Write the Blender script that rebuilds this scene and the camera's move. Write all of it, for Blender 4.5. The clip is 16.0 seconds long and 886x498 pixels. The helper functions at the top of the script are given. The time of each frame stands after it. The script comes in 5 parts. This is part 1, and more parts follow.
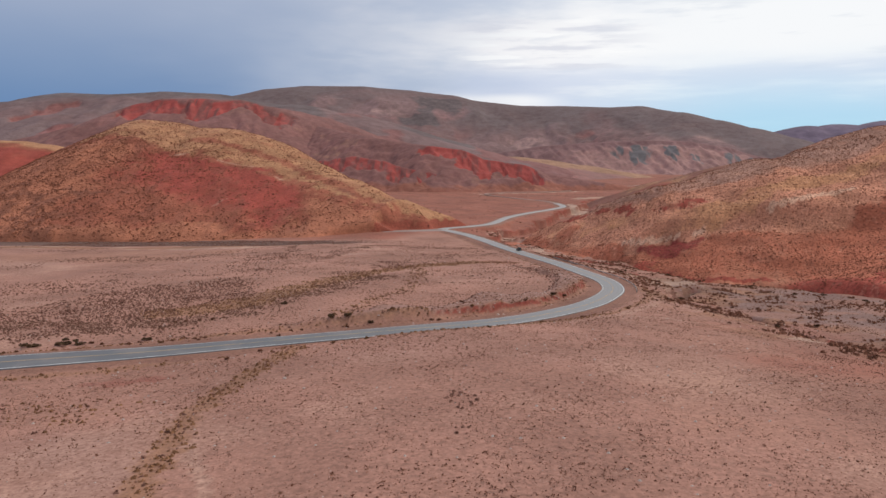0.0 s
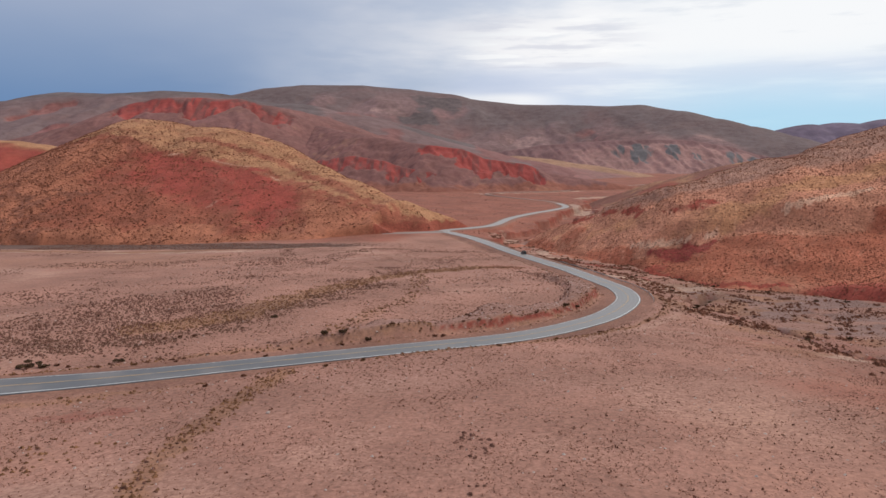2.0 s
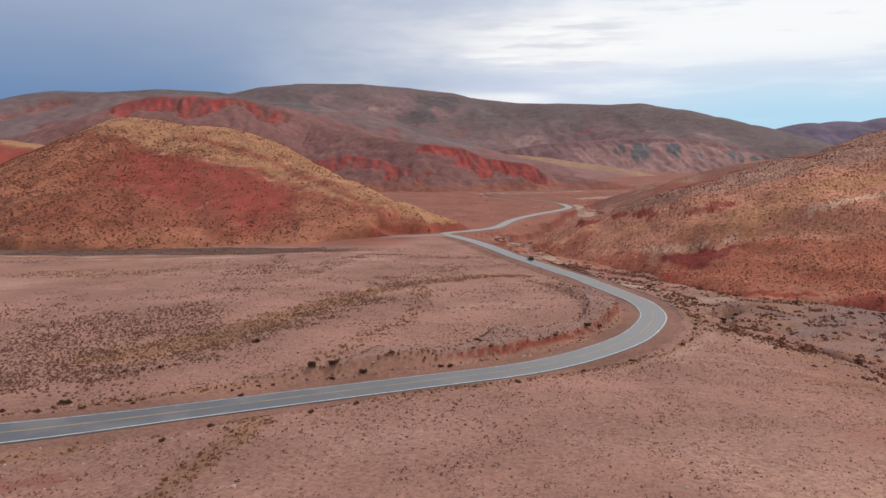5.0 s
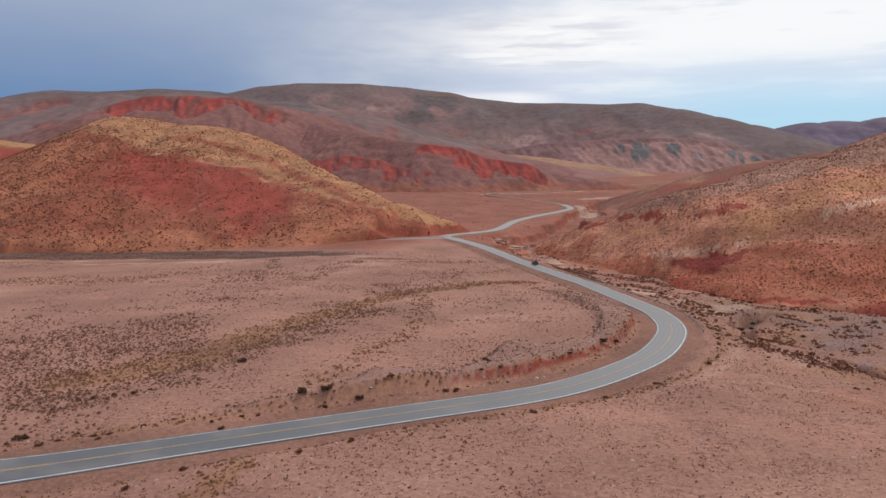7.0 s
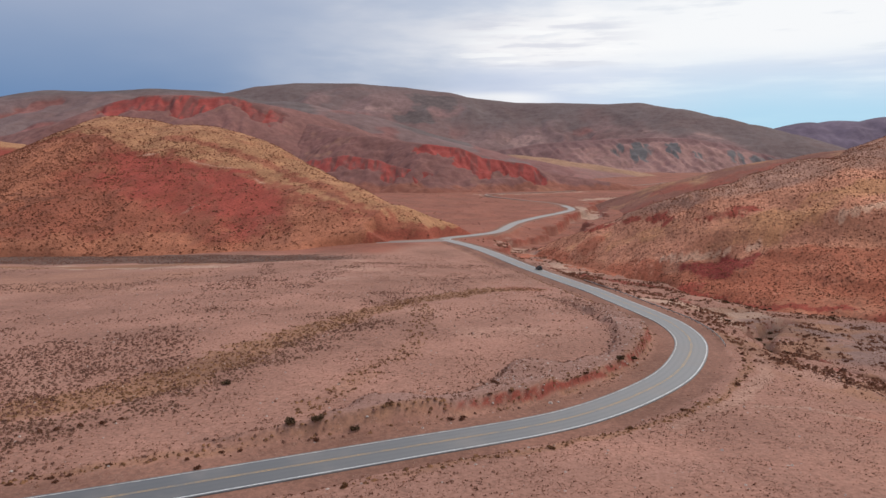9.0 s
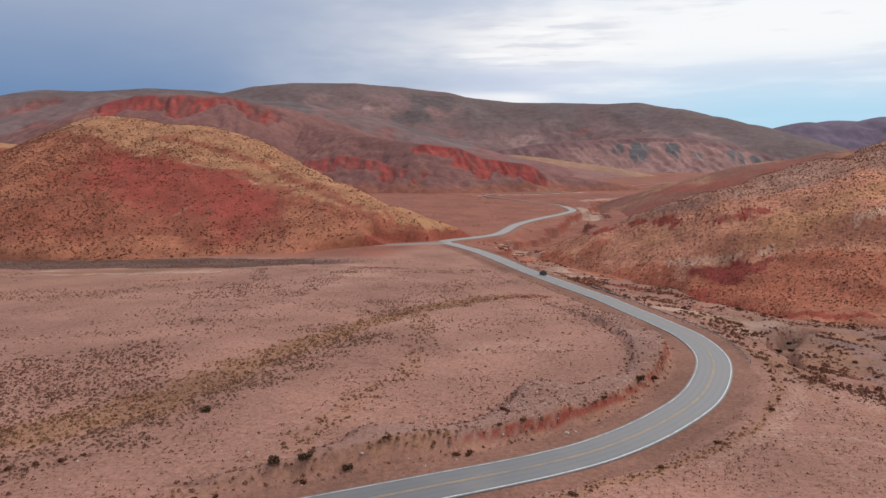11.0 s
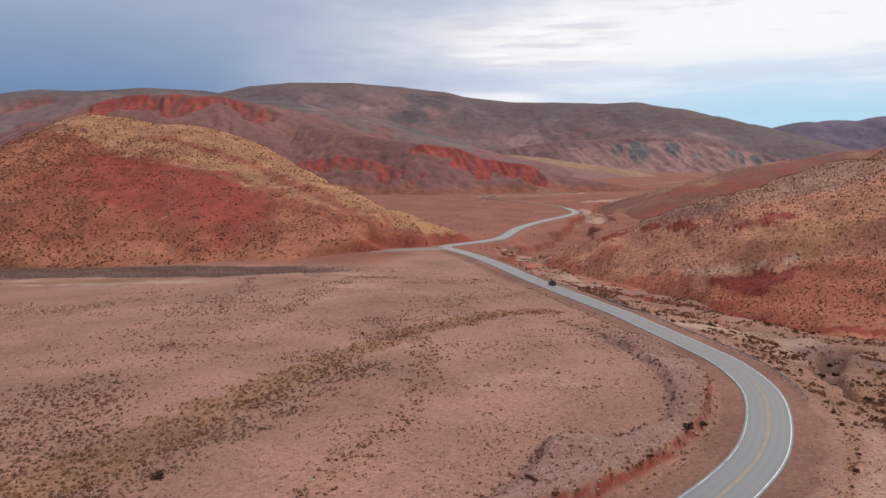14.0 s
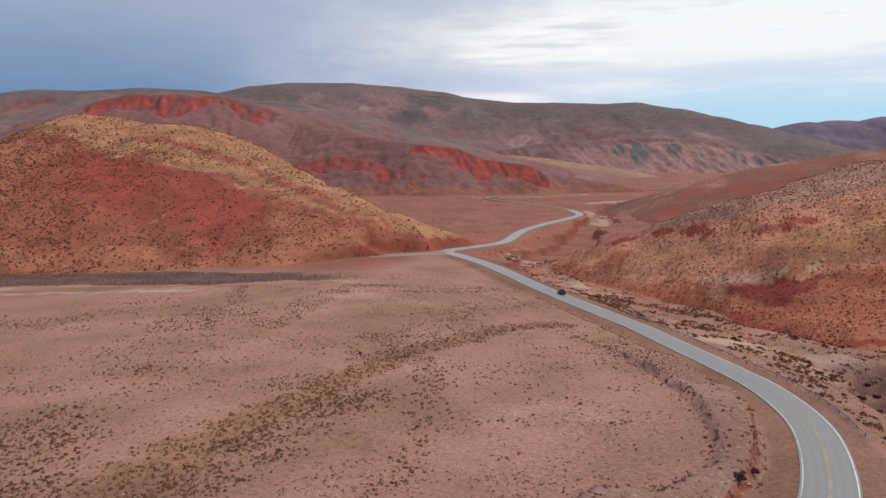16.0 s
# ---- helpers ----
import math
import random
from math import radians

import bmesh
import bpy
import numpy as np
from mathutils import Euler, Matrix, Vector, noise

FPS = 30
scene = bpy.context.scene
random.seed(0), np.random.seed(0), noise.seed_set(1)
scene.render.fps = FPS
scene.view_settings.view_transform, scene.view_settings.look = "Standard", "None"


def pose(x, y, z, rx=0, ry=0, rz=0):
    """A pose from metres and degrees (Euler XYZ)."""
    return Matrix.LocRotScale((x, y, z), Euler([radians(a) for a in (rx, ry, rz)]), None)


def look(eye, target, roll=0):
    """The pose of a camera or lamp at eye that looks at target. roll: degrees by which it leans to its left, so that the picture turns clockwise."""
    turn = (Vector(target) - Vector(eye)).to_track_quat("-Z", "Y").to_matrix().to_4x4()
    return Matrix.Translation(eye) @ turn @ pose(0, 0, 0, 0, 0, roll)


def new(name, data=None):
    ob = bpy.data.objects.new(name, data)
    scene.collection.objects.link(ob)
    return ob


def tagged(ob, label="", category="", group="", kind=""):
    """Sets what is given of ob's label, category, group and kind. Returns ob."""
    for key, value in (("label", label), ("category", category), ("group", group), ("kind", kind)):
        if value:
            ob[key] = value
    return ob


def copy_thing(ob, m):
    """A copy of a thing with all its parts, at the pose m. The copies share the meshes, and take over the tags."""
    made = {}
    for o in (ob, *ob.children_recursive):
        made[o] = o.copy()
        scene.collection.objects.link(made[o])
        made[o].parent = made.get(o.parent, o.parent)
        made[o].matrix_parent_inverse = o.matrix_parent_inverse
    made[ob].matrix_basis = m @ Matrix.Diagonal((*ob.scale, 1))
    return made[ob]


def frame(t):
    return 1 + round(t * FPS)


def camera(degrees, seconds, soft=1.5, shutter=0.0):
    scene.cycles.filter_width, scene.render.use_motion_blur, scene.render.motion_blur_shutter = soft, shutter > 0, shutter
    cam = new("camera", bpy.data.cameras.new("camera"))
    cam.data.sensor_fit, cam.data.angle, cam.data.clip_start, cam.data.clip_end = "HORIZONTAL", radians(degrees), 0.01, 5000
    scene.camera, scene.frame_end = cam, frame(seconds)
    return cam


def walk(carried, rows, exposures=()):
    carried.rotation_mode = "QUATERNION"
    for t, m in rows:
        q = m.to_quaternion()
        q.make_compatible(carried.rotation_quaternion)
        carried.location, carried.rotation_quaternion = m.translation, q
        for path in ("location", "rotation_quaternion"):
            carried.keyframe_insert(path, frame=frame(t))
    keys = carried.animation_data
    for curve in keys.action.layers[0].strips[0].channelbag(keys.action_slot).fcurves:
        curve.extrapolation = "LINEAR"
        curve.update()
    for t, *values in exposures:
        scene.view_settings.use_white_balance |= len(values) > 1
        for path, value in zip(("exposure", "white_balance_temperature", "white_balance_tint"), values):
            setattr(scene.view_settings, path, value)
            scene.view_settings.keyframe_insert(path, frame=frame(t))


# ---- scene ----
cam = camera(63.3, 16.0)
PATH = [
    (0, (4.496, 4.720, 38.400), (4.893, 103.970, 26.038), 0.33),
    (0.5, (4.247, 8.650, 38.457), (4.647, 107.900, 26.073), 0.30),
    (1, (3.994, 12.585, 38.533), (4.404, 111.835, 26.122), 0.28),
    (1.5, (3.738, 16.513, 38.617), (4.167, 115.763, 26.175), 0.26),
    (2, (3.480, 20.423, 38.704), (3.933, 119.673, 26.229), 0.25),
    (2.5, (3.220, 24.306, 38.790), (3.703, 123.556, 26.283), 0.24),
    (3, (2.957, 28.154, 38.876), (3.475, 127.404, 26.338), 0.23),
    (3.5, (2.691, 31.957, 38.960), (3.247, 131.207, 26.395), 0.22),
    (4, (2.423, 35.706, 39.046), (3.020, 134.956, 26.455), 0.22),
    (6.5, (1.088, 53.433, 39.498), (1.931, 152.683, 26.837), 0.20),
    (7, (0.837, 56.756, 39.589), (1.736, 156.006, 26.924), 0.20),
    (7.5, (0.597, 60.013, 39.677), (1.553, 159.263, 27.011), 0.19),
    (8, (0.369, 63.214, 39.761), (1.385, 162.464, 27.096), 0.19),
    (8.5, (0.154, 66.375, 39.840), (1.232, 165.625, 27.176), 0.18),
    (9, (-0.047, 69.515, 39.912), (1.094, 168.765, 27.250), 0.17),
    (11.5, (-0.932, 85.785, 40.220), (0.535, 185.035, 27.561), 0.14),
    (12, (-1.114, 89.344, 40.292), (0.417, 188.594, 27.630), 0.13),
    (12.5, (-1.311, 93.056, 40.377), (0.281, 192.306, 27.711), 0.12),
    (13, (-1.525, 96.928, 40.477), (0.124, 196.178, 27.808), 0.11),
    (13.5, (-1.760, 100.953, 40.595), (-0.060, 200.203, 27.921), 0.11),
    (14, (-2.015, 105.104, 40.728), (-0.272, 204.354, 28.052), 0.11),
    (14.5, (-2.286, 109.331, 40.869), (-0.508, 208.581, 28.194), 0.10),
    (15, (-2.561, 113.552, 41.006), (-0.760, 212.802, 28.336), 0.10),
    (15.5, (-2.821, 117.645, 41.117), (-1.011, 216.895, 28.459), 0.11),
    (16, (-3.037, 121.445, 41.167), (-1.236, 220.695, 28.532), 0.11),
]
walk(cam, [(t, look(eye, target, roll)) for t, eye, target, roll in PATH])

# ---- sky, sun ----
SUN_TURN, SUN_HEIGHT = 48.0, 56.0   # degrees east of the valley's axis, above the horizon
world = bpy.data.worlds.new("world")
scene.world = world
world.use_nodes = True
wt = world.node_tree
wt.nodes.clear()


def wnode(kind, **values):
    n = wt.nodes.new(kind)
    for key, value in values.items():
        n.inputs[key].default_value = value
    return n


def wmath(op, a, b=None, clamp=False):
    n = wt.nodes.new("ShaderNodeMath")
    n.operation, n.use_clamp = op, clamp
    for i, v in enumerate((a, b)):
        if v is None:
            continue
        if isinstance(v, (int, float)):
            n.inputs[i].default_value = v
        else:
            wt.links.new(v, n.inputs[i])
    return n.outputs[0]


def wmix(fac, a, b):
    n = wt.nodes.new("ShaderNodeMix")
    n.data_type = "RGBA"
    for i, v in ((0, fac), (6, a), (7, b)):
        if isinstance(v, (int, float)):
            n.inputs[i].default_value = v
        elif isinstance(v, tuple):
            n.inputs[i].default_value = (*v, 1)
        else:
            wt.links.new(v, n.inputs[i])
    return n.outputs[2]


def wrange(v, a, b):
    n = wt.nodes.new("ShaderNodeMapRange")
    n.interpolation_type = "SMOOTHSTEP"
    n.inputs[1].default_value, n.inputs[2].default_value = a, b
    wt.links.new(v, n.inputs[0])
    return n.outputs[0]


def wnoise(vec, scale, detail=5.0, rough=0.55):
    n = wnode("ShaderNodeTexNoise", Scale=scale, Detail=detail, Roughness=rough)
    wt.links.new(vec, n.inputs["Vector"])
    return n.outputs["Fac"]


def wstretch(vec, x, y, z, dx=0.0, dy=0.0, dz=0.0):
    n = wnode("ShaderNodeMapping")
    n.inputs["Scale"].default_value = (x, y, z)
    n.inputs["Location"].default_value = (dx, dy, dz)
    wt.links.new(vec, n.inputs["Vector"])
    return n.outputs[0]


sky = wt.nodes.new("ShaderNodeTexSky")
sky.sky_type, sky.sun_disc = "NISHITA", False
sky.sun_elevation, sky.sun_rotation = radians(SUN_HEIGHT), radians(SUN_TURN)
sky.altitude, sky.dust_density = 3500, 0.5
clear = wt.nodes.new("ShaderNodeMix")
clear.data_type, clear.blend_type = "RGBA", "MULTIPLY"
clear.inputs[0].default_value = 1.0
clear.inputs[7].default_value = (0.115, 0.115, 0.115, 1)
wt.links.new(sky.outputs[0], clear.inputs[6])
coord = wt.nodes.new("ShaderNodeTexCoord").outputs["Generated"]
split = wt.nodes.new("ShaderNodeSeparateXYZ")
wt.links.new(coord, split.inputs[0])
dx, dy, dz = split.outputs
# the cloud deck: storm grey-blue to the west, thin and bright towards the hidden sun
warp = wmath("MULTIPLY", wmath("SUBTRACT", wnoise(wstretch(coord, 1.6, 1.0, 4.5), 1.3, 4), 0.5), 0.36)
side = wmath("ADD", dx, warp)
thin = wmath("POWER", wrange(side, -0.56, 0.26), 2.1)
high = wrange(wmath("ADD", dz, wmath("MULTIPLY", warp, 0.35)), 0.055, 0.165)
storm = wmix(wrange(wmath("ADD", dz, wmath("MULTIPLY", warp, 0.2)), 0.03, 0.26), (0.140, 0.250, 0.450), (0.38, 0.44, 0.58))
bright = wmix(wrange(wnoise(wstretch(coord, 1.0, 1.0, 4.0, 0.3), 3.2, 6), 0.34, 0.60), (0.62, 0.68, 0.79), (0.96, 0.95, 0.96))
bright = wmix(wrange(dx, 0.05, 0.35), bright, (0.93, 0.945, 0.965))
bright = wmix(wmath("MULTIPLY", wrange(wnoise(wstretch(coord, 1.0, 1.0, 7.0, 1.7), 9.0, 4), 0.56, 0.72), 0.35), bright, (0.60, 0.66, 0.76))
# a lavender bank low over the ridge, a bright rift under it, and torn wisps above
low = wmath("MULTIPLY", wrange(wmath("ADD", dz, wmath("MULTIPLY", warp, 0.12)), 0.145, 0.108), wrange(dx, -0.03, 0.06))
bank = wrange(wnoise(wstretch(coord, 1.0, 1.0, 9.0, 2.3), 4.0, 5), 0.30, 0.55)
bright = wmix(wmath("MULTIPLY", wmath("MULTIPLY", low, bank), 0.75), bright, (0.60, 0.67, 0.83))
rift = wmath("MULTIPLY", wrange(wmath("ADD", dz, wmath("MULTIPLY", warp, 0.08)), 0.096, 0.084), wmath("MULTIPLY", wrange(dx, -0.02, 0.02), wrange(dx, 0.19, 0.10)))
bright = wmix(wmath("MULTIPLY", rift, 0.9), bright, (1.0, 1.0, 1.0))
torn = wmath("MULTIPLY", wmath("MULTIPLY", wrange(dx, -0.01, 0.07), wrange(dx, 0.30, 0.18)), wmath("MULTIPLY", wrange(dz, 0.11, 0.13), wrange(dz, 0.20, 0.165)))
wisp = wnoise(wstretch(coord, 1.0, 1.0, 11.0, 0.9), 7.0, 5)
bright = wmix(wmath("MULTIPLY", wmath("MULTIPLY", torn, wrange(wisp, 0.52, 0.38)), 0.55), bright, (0.60, 0.62, 0.72))
bright = wmix(wmath("MULTIPLY", torn, wrange(wisp, 0.55, 0.62)), bright, (1.0, 1.0, 1.0))
east = wrange(wmath("ADD", dx, wmath("MULTIPLY", warp, 0.6)), 0.12, 0.42)
gap = wmath("MULTIPLY", east, wmath("SUBTRACT", 1.0, high), True)
haze = wmix(wrange(dz, 0.02, 0.16), (0.33, 0.62, 0.82), (0.74, 0.87, 0.94))
veil = wmix(0.82, clear.outputs[2], haze)
deck = wmix(thin, storm, bright)
whole = wmix(wmath("MULTIPLY", gap, 0.9), deck, veil)
back = wnode("ShaderNodeBackground", Strength=1.0)
wt.links.new(whole, back.inputs["Color"])
out = wt.nodes.new("ShaderNodeOutputWorld")
wt.links.new(back.outputs[0], out.inputs["Surface"])

sun = new("sun", bpy.data.lights.new("sun", "SUN"))
sun.data.energy, sun.data.angle, sun.data.color = 1.25, radians(13), (1.0, 0.95, 0.88)
sun_to = Vector((math.sin(radians(SUN_TURN)) * math.cos(radians(SUN_HEIGHT)), math.cos(radians(SUN_TURN)) * math.cos(radians(SUN_HEIGHT)), math.sin(radians(SUN_HEIGHT))))
sun.matrix_world = look(sun_to * 200, (0, 0, 0))
scene.view_settings.exposure = 0.0

# ---- lie of the land ----
def lattice(ix, iy, seed):
    h = (ix.astype(np.int64) * 374761393 + iy.astype(np.int64) * 668265263 + seed * 974634777) & 0xFFFFFFFF
    h = ((h ^ (h >> 13)) * 1274126177) & 0xFFFFFFFF
    return ((h ^ (h >> 16)) & 0xFFFF) / 65535.0


def vnoise(x, y, seed=0):
    """Smooth noise, 0 to 1, one cell a unit."""
    ix, iy = np.floor(x), np.floor(y)
    fx, fy = x - ix, y - iy
    fx, fy = fx * fx * fx * (fx * (fx * 6 - 15) + 10), fy * fy * fy * (fy * (fy * 6 - 15) + 10)
    a, b = lattice(ix, iy, seed), lattice(ix + 1, iy, seed)
    c, d = lattice(ix, iy + 1, seed), lattice(ix + 1, iy + 1, seed)
    return (a + (b - a) * fx) * (1 - fy) + (c + (d - c) * fx) * fy


def fbm(x, y, octaves=4, seed=0, gain=0.5):
    total, amp, norm = 0.0, 1.0, 0.0
    for k in range(octaves):
        total = total + amp * vnoise(x + 17.3 * k, y - 9.1 * k, seed + k)
        norm, amp, x, y = norm + amp, amp * gain, x * 2.03, y * 2.03
    return total / norm


def sharp(x, y, octaves=3, seed=0):
    """Noise with V-shaped valleys, 0 in their beds."""
    total, amp, norm = 0.0, 1.0, 0.0
    for k in range(octaves):
        total = total + amp * np.abs(vnoise(x, y, seed + 7 * k) * 2 - 1)
        norm, amp, x, y = norm + amp, amp * 0.5, x * 2.1 + 3.3, y * 2.1
    return total / norm


def step(v, a, b):
    f = np.clip((v - a) / (b - a), 0, 1)
    return f * f * (3 - 2 * f)


def along(x, y, line):
    """The distance to a line of points, the way along it, and the side (positive to its right)."""
    best = np.full(np.shape(x), 1e9)
    run, side, level = np.zeros(np.shape(x)), np.zeros(np.shape(x)), np.zeros(np.shape(x))
    start = 0.0
    for p, q in zip(line[:-1], line[1:]):
        ux, uy = q[0] - p[0], q[1] - p[1]
        size = math.hypot(ux, uy)
        f = np.clip(((x - p[0]) * ux + (y - p[1]) * uy) / (size * size), 0, 1)
        d = np.hypot(x - p[0] - f * ux, y - p[1] - f * uy)
        near = d < best
        best = np.where(near, d, best)
        run = np.where(near, start + f * size, run)
        side = np.where(near, ((x - p[0]) * uy - (y - p[1]) * ux) / size, side)
        if len(p) > 2:
            level = np.where(near, p[2] + f * (q[2] - p[2]), level)
        start += size
    return best, run, side, level


def crest(x, y, line, slope, round_off, wave=0.0, length=60.0, seed=3, deep=0.0):
    """The height of a hill whose crest follows a line, with gullies down its flanks."""
    top, far = np.full(np.shape(x), -1e9), np.full(np.shape(x), 1e9)
    for p, q in zip(line[:-1], line[1:]):
        ux, uy = q[0] - p[0], q[1] - p[1]
        size = math.hypot(ux, uy)
        f = np.clip(((x - p[0]) * ux + (y - p[1]) * uy) / (size * size), 0, 1)
        d = np.hypot(x - p[0] - f * ux, y - p[1] - f * uy)
        h = p[2] + f * (q[2] - p[2]) - (np.sqrt((slope * d) ** 2 + round_off ** 2) - round_off)
        better = h > top
        top, far = np.where(better, h, top), np.minimum(far, d)
    if wave:
        bend = (fbm(x / length / 1.5, y / length / 1.5, 3, seed + 40) - 0.5) * 1.6
        cx, cy = line[-1][0] - line[0][0], line[-1][1] - line[0][1]
        run = ((x - line[0][0]) * cx + (y - line[0][1]) * cy) / math.hypot(cx, cy)
        gully = sharp(run / length + bend, far / length / 4.5 + bend * 0.4, 3, seed)
        top = top - wave * (1 - gully) * step(far, deep, deep + length * 2.2)
        top = top + wave * (fbm(x / length * 2, y / length * 2, 4, seed + 9) - 0.5) * (0.06 + 0.5 * step(far, deep, deep + length))
    return top


def curve(line, gap):
    """Points every gap metres on a smooth line through the given ones."""
    pts = [np.array(p, float) for p in line]
    pts = [2 * pts[0] - pts[1], *pts, 2 * pts[-1] - pts[-2]]
    out = []
    for a, b, c, d in zip(pts, pts[1:], pts[2:], pts[3:]):
        n = max(2, int(np.linalg.norm(c - b) / gap))
        for i in range(n):
            t = i / n
            out.append(0.5 * (2 * b + (c - a) * t + (2 * a - 5 * b + 4 * c - d) * t * t + (3 * b - a - 3 * c + d) * t ** 3))
    return np.array(out + [pts[-2]])


ROAD_PLAN = [(-330, 45), (-200, 93), (-130, 118), (-77.5, 135.5), (-53.8, 143.4), (-29.3, 154.2), (-5.5, 165), (13.1, 173.8), (24.8, 181.3), (36.9, 193),
             (48, 207.5), (57.6, 226.5), (62.8, 243), (64.8, 262), (63.6, 280), (60.8, 306), (58, 330), (48.3, 374), (42.1, 404), (34.5, 442),
             (24.1, 484), (12.5, 516), (6.5, 531), (11, 543), (29.5, 562), (46.6, 589), (67, 661), (94.3, 724), (124.6, 782), (146, 834), (149, 885), (143, 937), (120, 985), (84, 1060), (74, 1115), (105, 1155), (208, 1224), (344, 1405), (559, 1661), (720, 1825)]
ROAD_Y = [0, 140, 165, 200, 225, 330, 420, 520, 640, 850, 1100, 1400, 1830]
ROAD_Z = [0.8, 0.3, -0.3, -2, -3.2, -8.5, -11.3, -12.6, -13.6, -15, -14.8, -14, -11.3]
ROAD = np.concatenate([curve(ROAD_PLAN[:20], 6.0)[:-1], curve(ROAD_PLAN[19:31], 9.0)[:-1], curve(ROAD_PLAN[30:], 22.0)])
ROAD = np.column_stack([ROAD, np.interp(ROAD[:, 1], ROAD_Y, ROAD_Z)])
TRACK = curve([(9, 529), (-8, 523), (-22, 518.5), (-37, 513.5)], 5.0)
RIVER = curve([(260, -60, -8), (205, 70, -8.5), (166, 165, -9), (150, 230, -10.3), (139, 285, -13), (120, 325, -15.3), (106, 352, -16), (92, 382, -16.2), (75, 420, -17), (62, 462, -18.5), (52, 505, -20),
               (60, 548, -21.5), (95, 600, -23), (120, 690, -23), (165, 800, -22), (206, 950, -21), (290, 1080, -19), (420, 1240, -18), (620, 1500, -17)], 15.0)
WASH = [(-520, 446), (-330, 452), (-205, 456), (-165, 460), (-115, 452), (-78, 446), (-45, 441), (-20, 443)]


def plain(x, y):
    """The valley floor before roads and water cut into it."""
    u, v = np.clip(x, -220, 130) / 100, (np.clip(y, -40, 600) - 250) / 200
    z = (-2.06 - 0.98 * u - 8.51 * v - 3.99 * u * u - 2.35 * u * v - 2.7 * v * v - 1.48 * u ** 3 - 0.89 * u * u * v + 1.5 * u * v * v
         - 0.29 * v ** 3 - 0.34 * u * v ** 3 + 1.26 * v ** 4 + 0.13 * u * u * v * v)
    for bx, by, size, high in ((22, 105, 32, 1.7), (-50, 118, 22, -1.8), (-55, 268, 38, 1.4), (42, 232, 16, 1.3), (30, 325, 22, -1.5), (0, 455, 40, -1.1), (5, 535, 60, 2.6)):
        z = z + high * np.exp(-((x - bx) ** 2 + (y - by) ** 2) / (2 * size * size))
    z = np.maximum(z, -22 + 0.05 * (z + 22))
    z = z + (-14.2 - z) * step(y, 520, 680)
    z = z + 26 * step(y, 1000, 4200) + 2.5 * step(np.abs(x), 250, 900)
    return z


GULCH = [(126, 316), (112, 301), (101, 286), (93, 271), (90, 256), (93, 242), (99, 232), (101, 221), (98, 208), (103, 196), (97, 183), (100, 170), (112, 160), (130, 148), (158, 124)]
RIM = [(-34, 164), (-21, 171), (-15, 175), (-13, 178), (-11, 181.5), (-6, 183), (0, 183), (6, 186), (9, 191), (12, 197), (14, 202), (18, 206.5), (25, 206), (31, 210.5), (36, 215), (40, 225), (43.5, 242), (44.5, 264), (41, 290), (36, 312)]


def gulch(x, y):
    """The flat-floored channel cut into the terrace beside the river bed, 1 on its floor."""
    d, run, side, level = along(x, y, GULCH)
    d = d + (fbm(x / 8, y / 8, 3, 48) - 0.5) * 5 + (fbm(x / 2.5, y / 2.5, 2, 34) - 0.5) * 1.2
    return (1 - step(d, 2.4, 4.4)) * (0.7 + 0.3 * step(fbm(x / 15, y / 15, 2, 36), 0.34, 0.5))


def spoil_bank(x, y, d, side):
    """Where the rubble lies that was pushed up between the bend and the flat."""
    rd, rrun, rside, rlevel = along(x, y, RIM)
    rside = np.where((rrun < 1) | (rrun > 200), -5, rside) + (fbm(x / 4, y / 4, 3, 46) - 0.5) * 2.5
    return step(rside, -0.6, 1.2) * step(-side, 8.8, 10.2) * (1 - step(rd, 24, 34)) * step(rrun, 3, 14) * (1 - step(rrun, 150, 185))


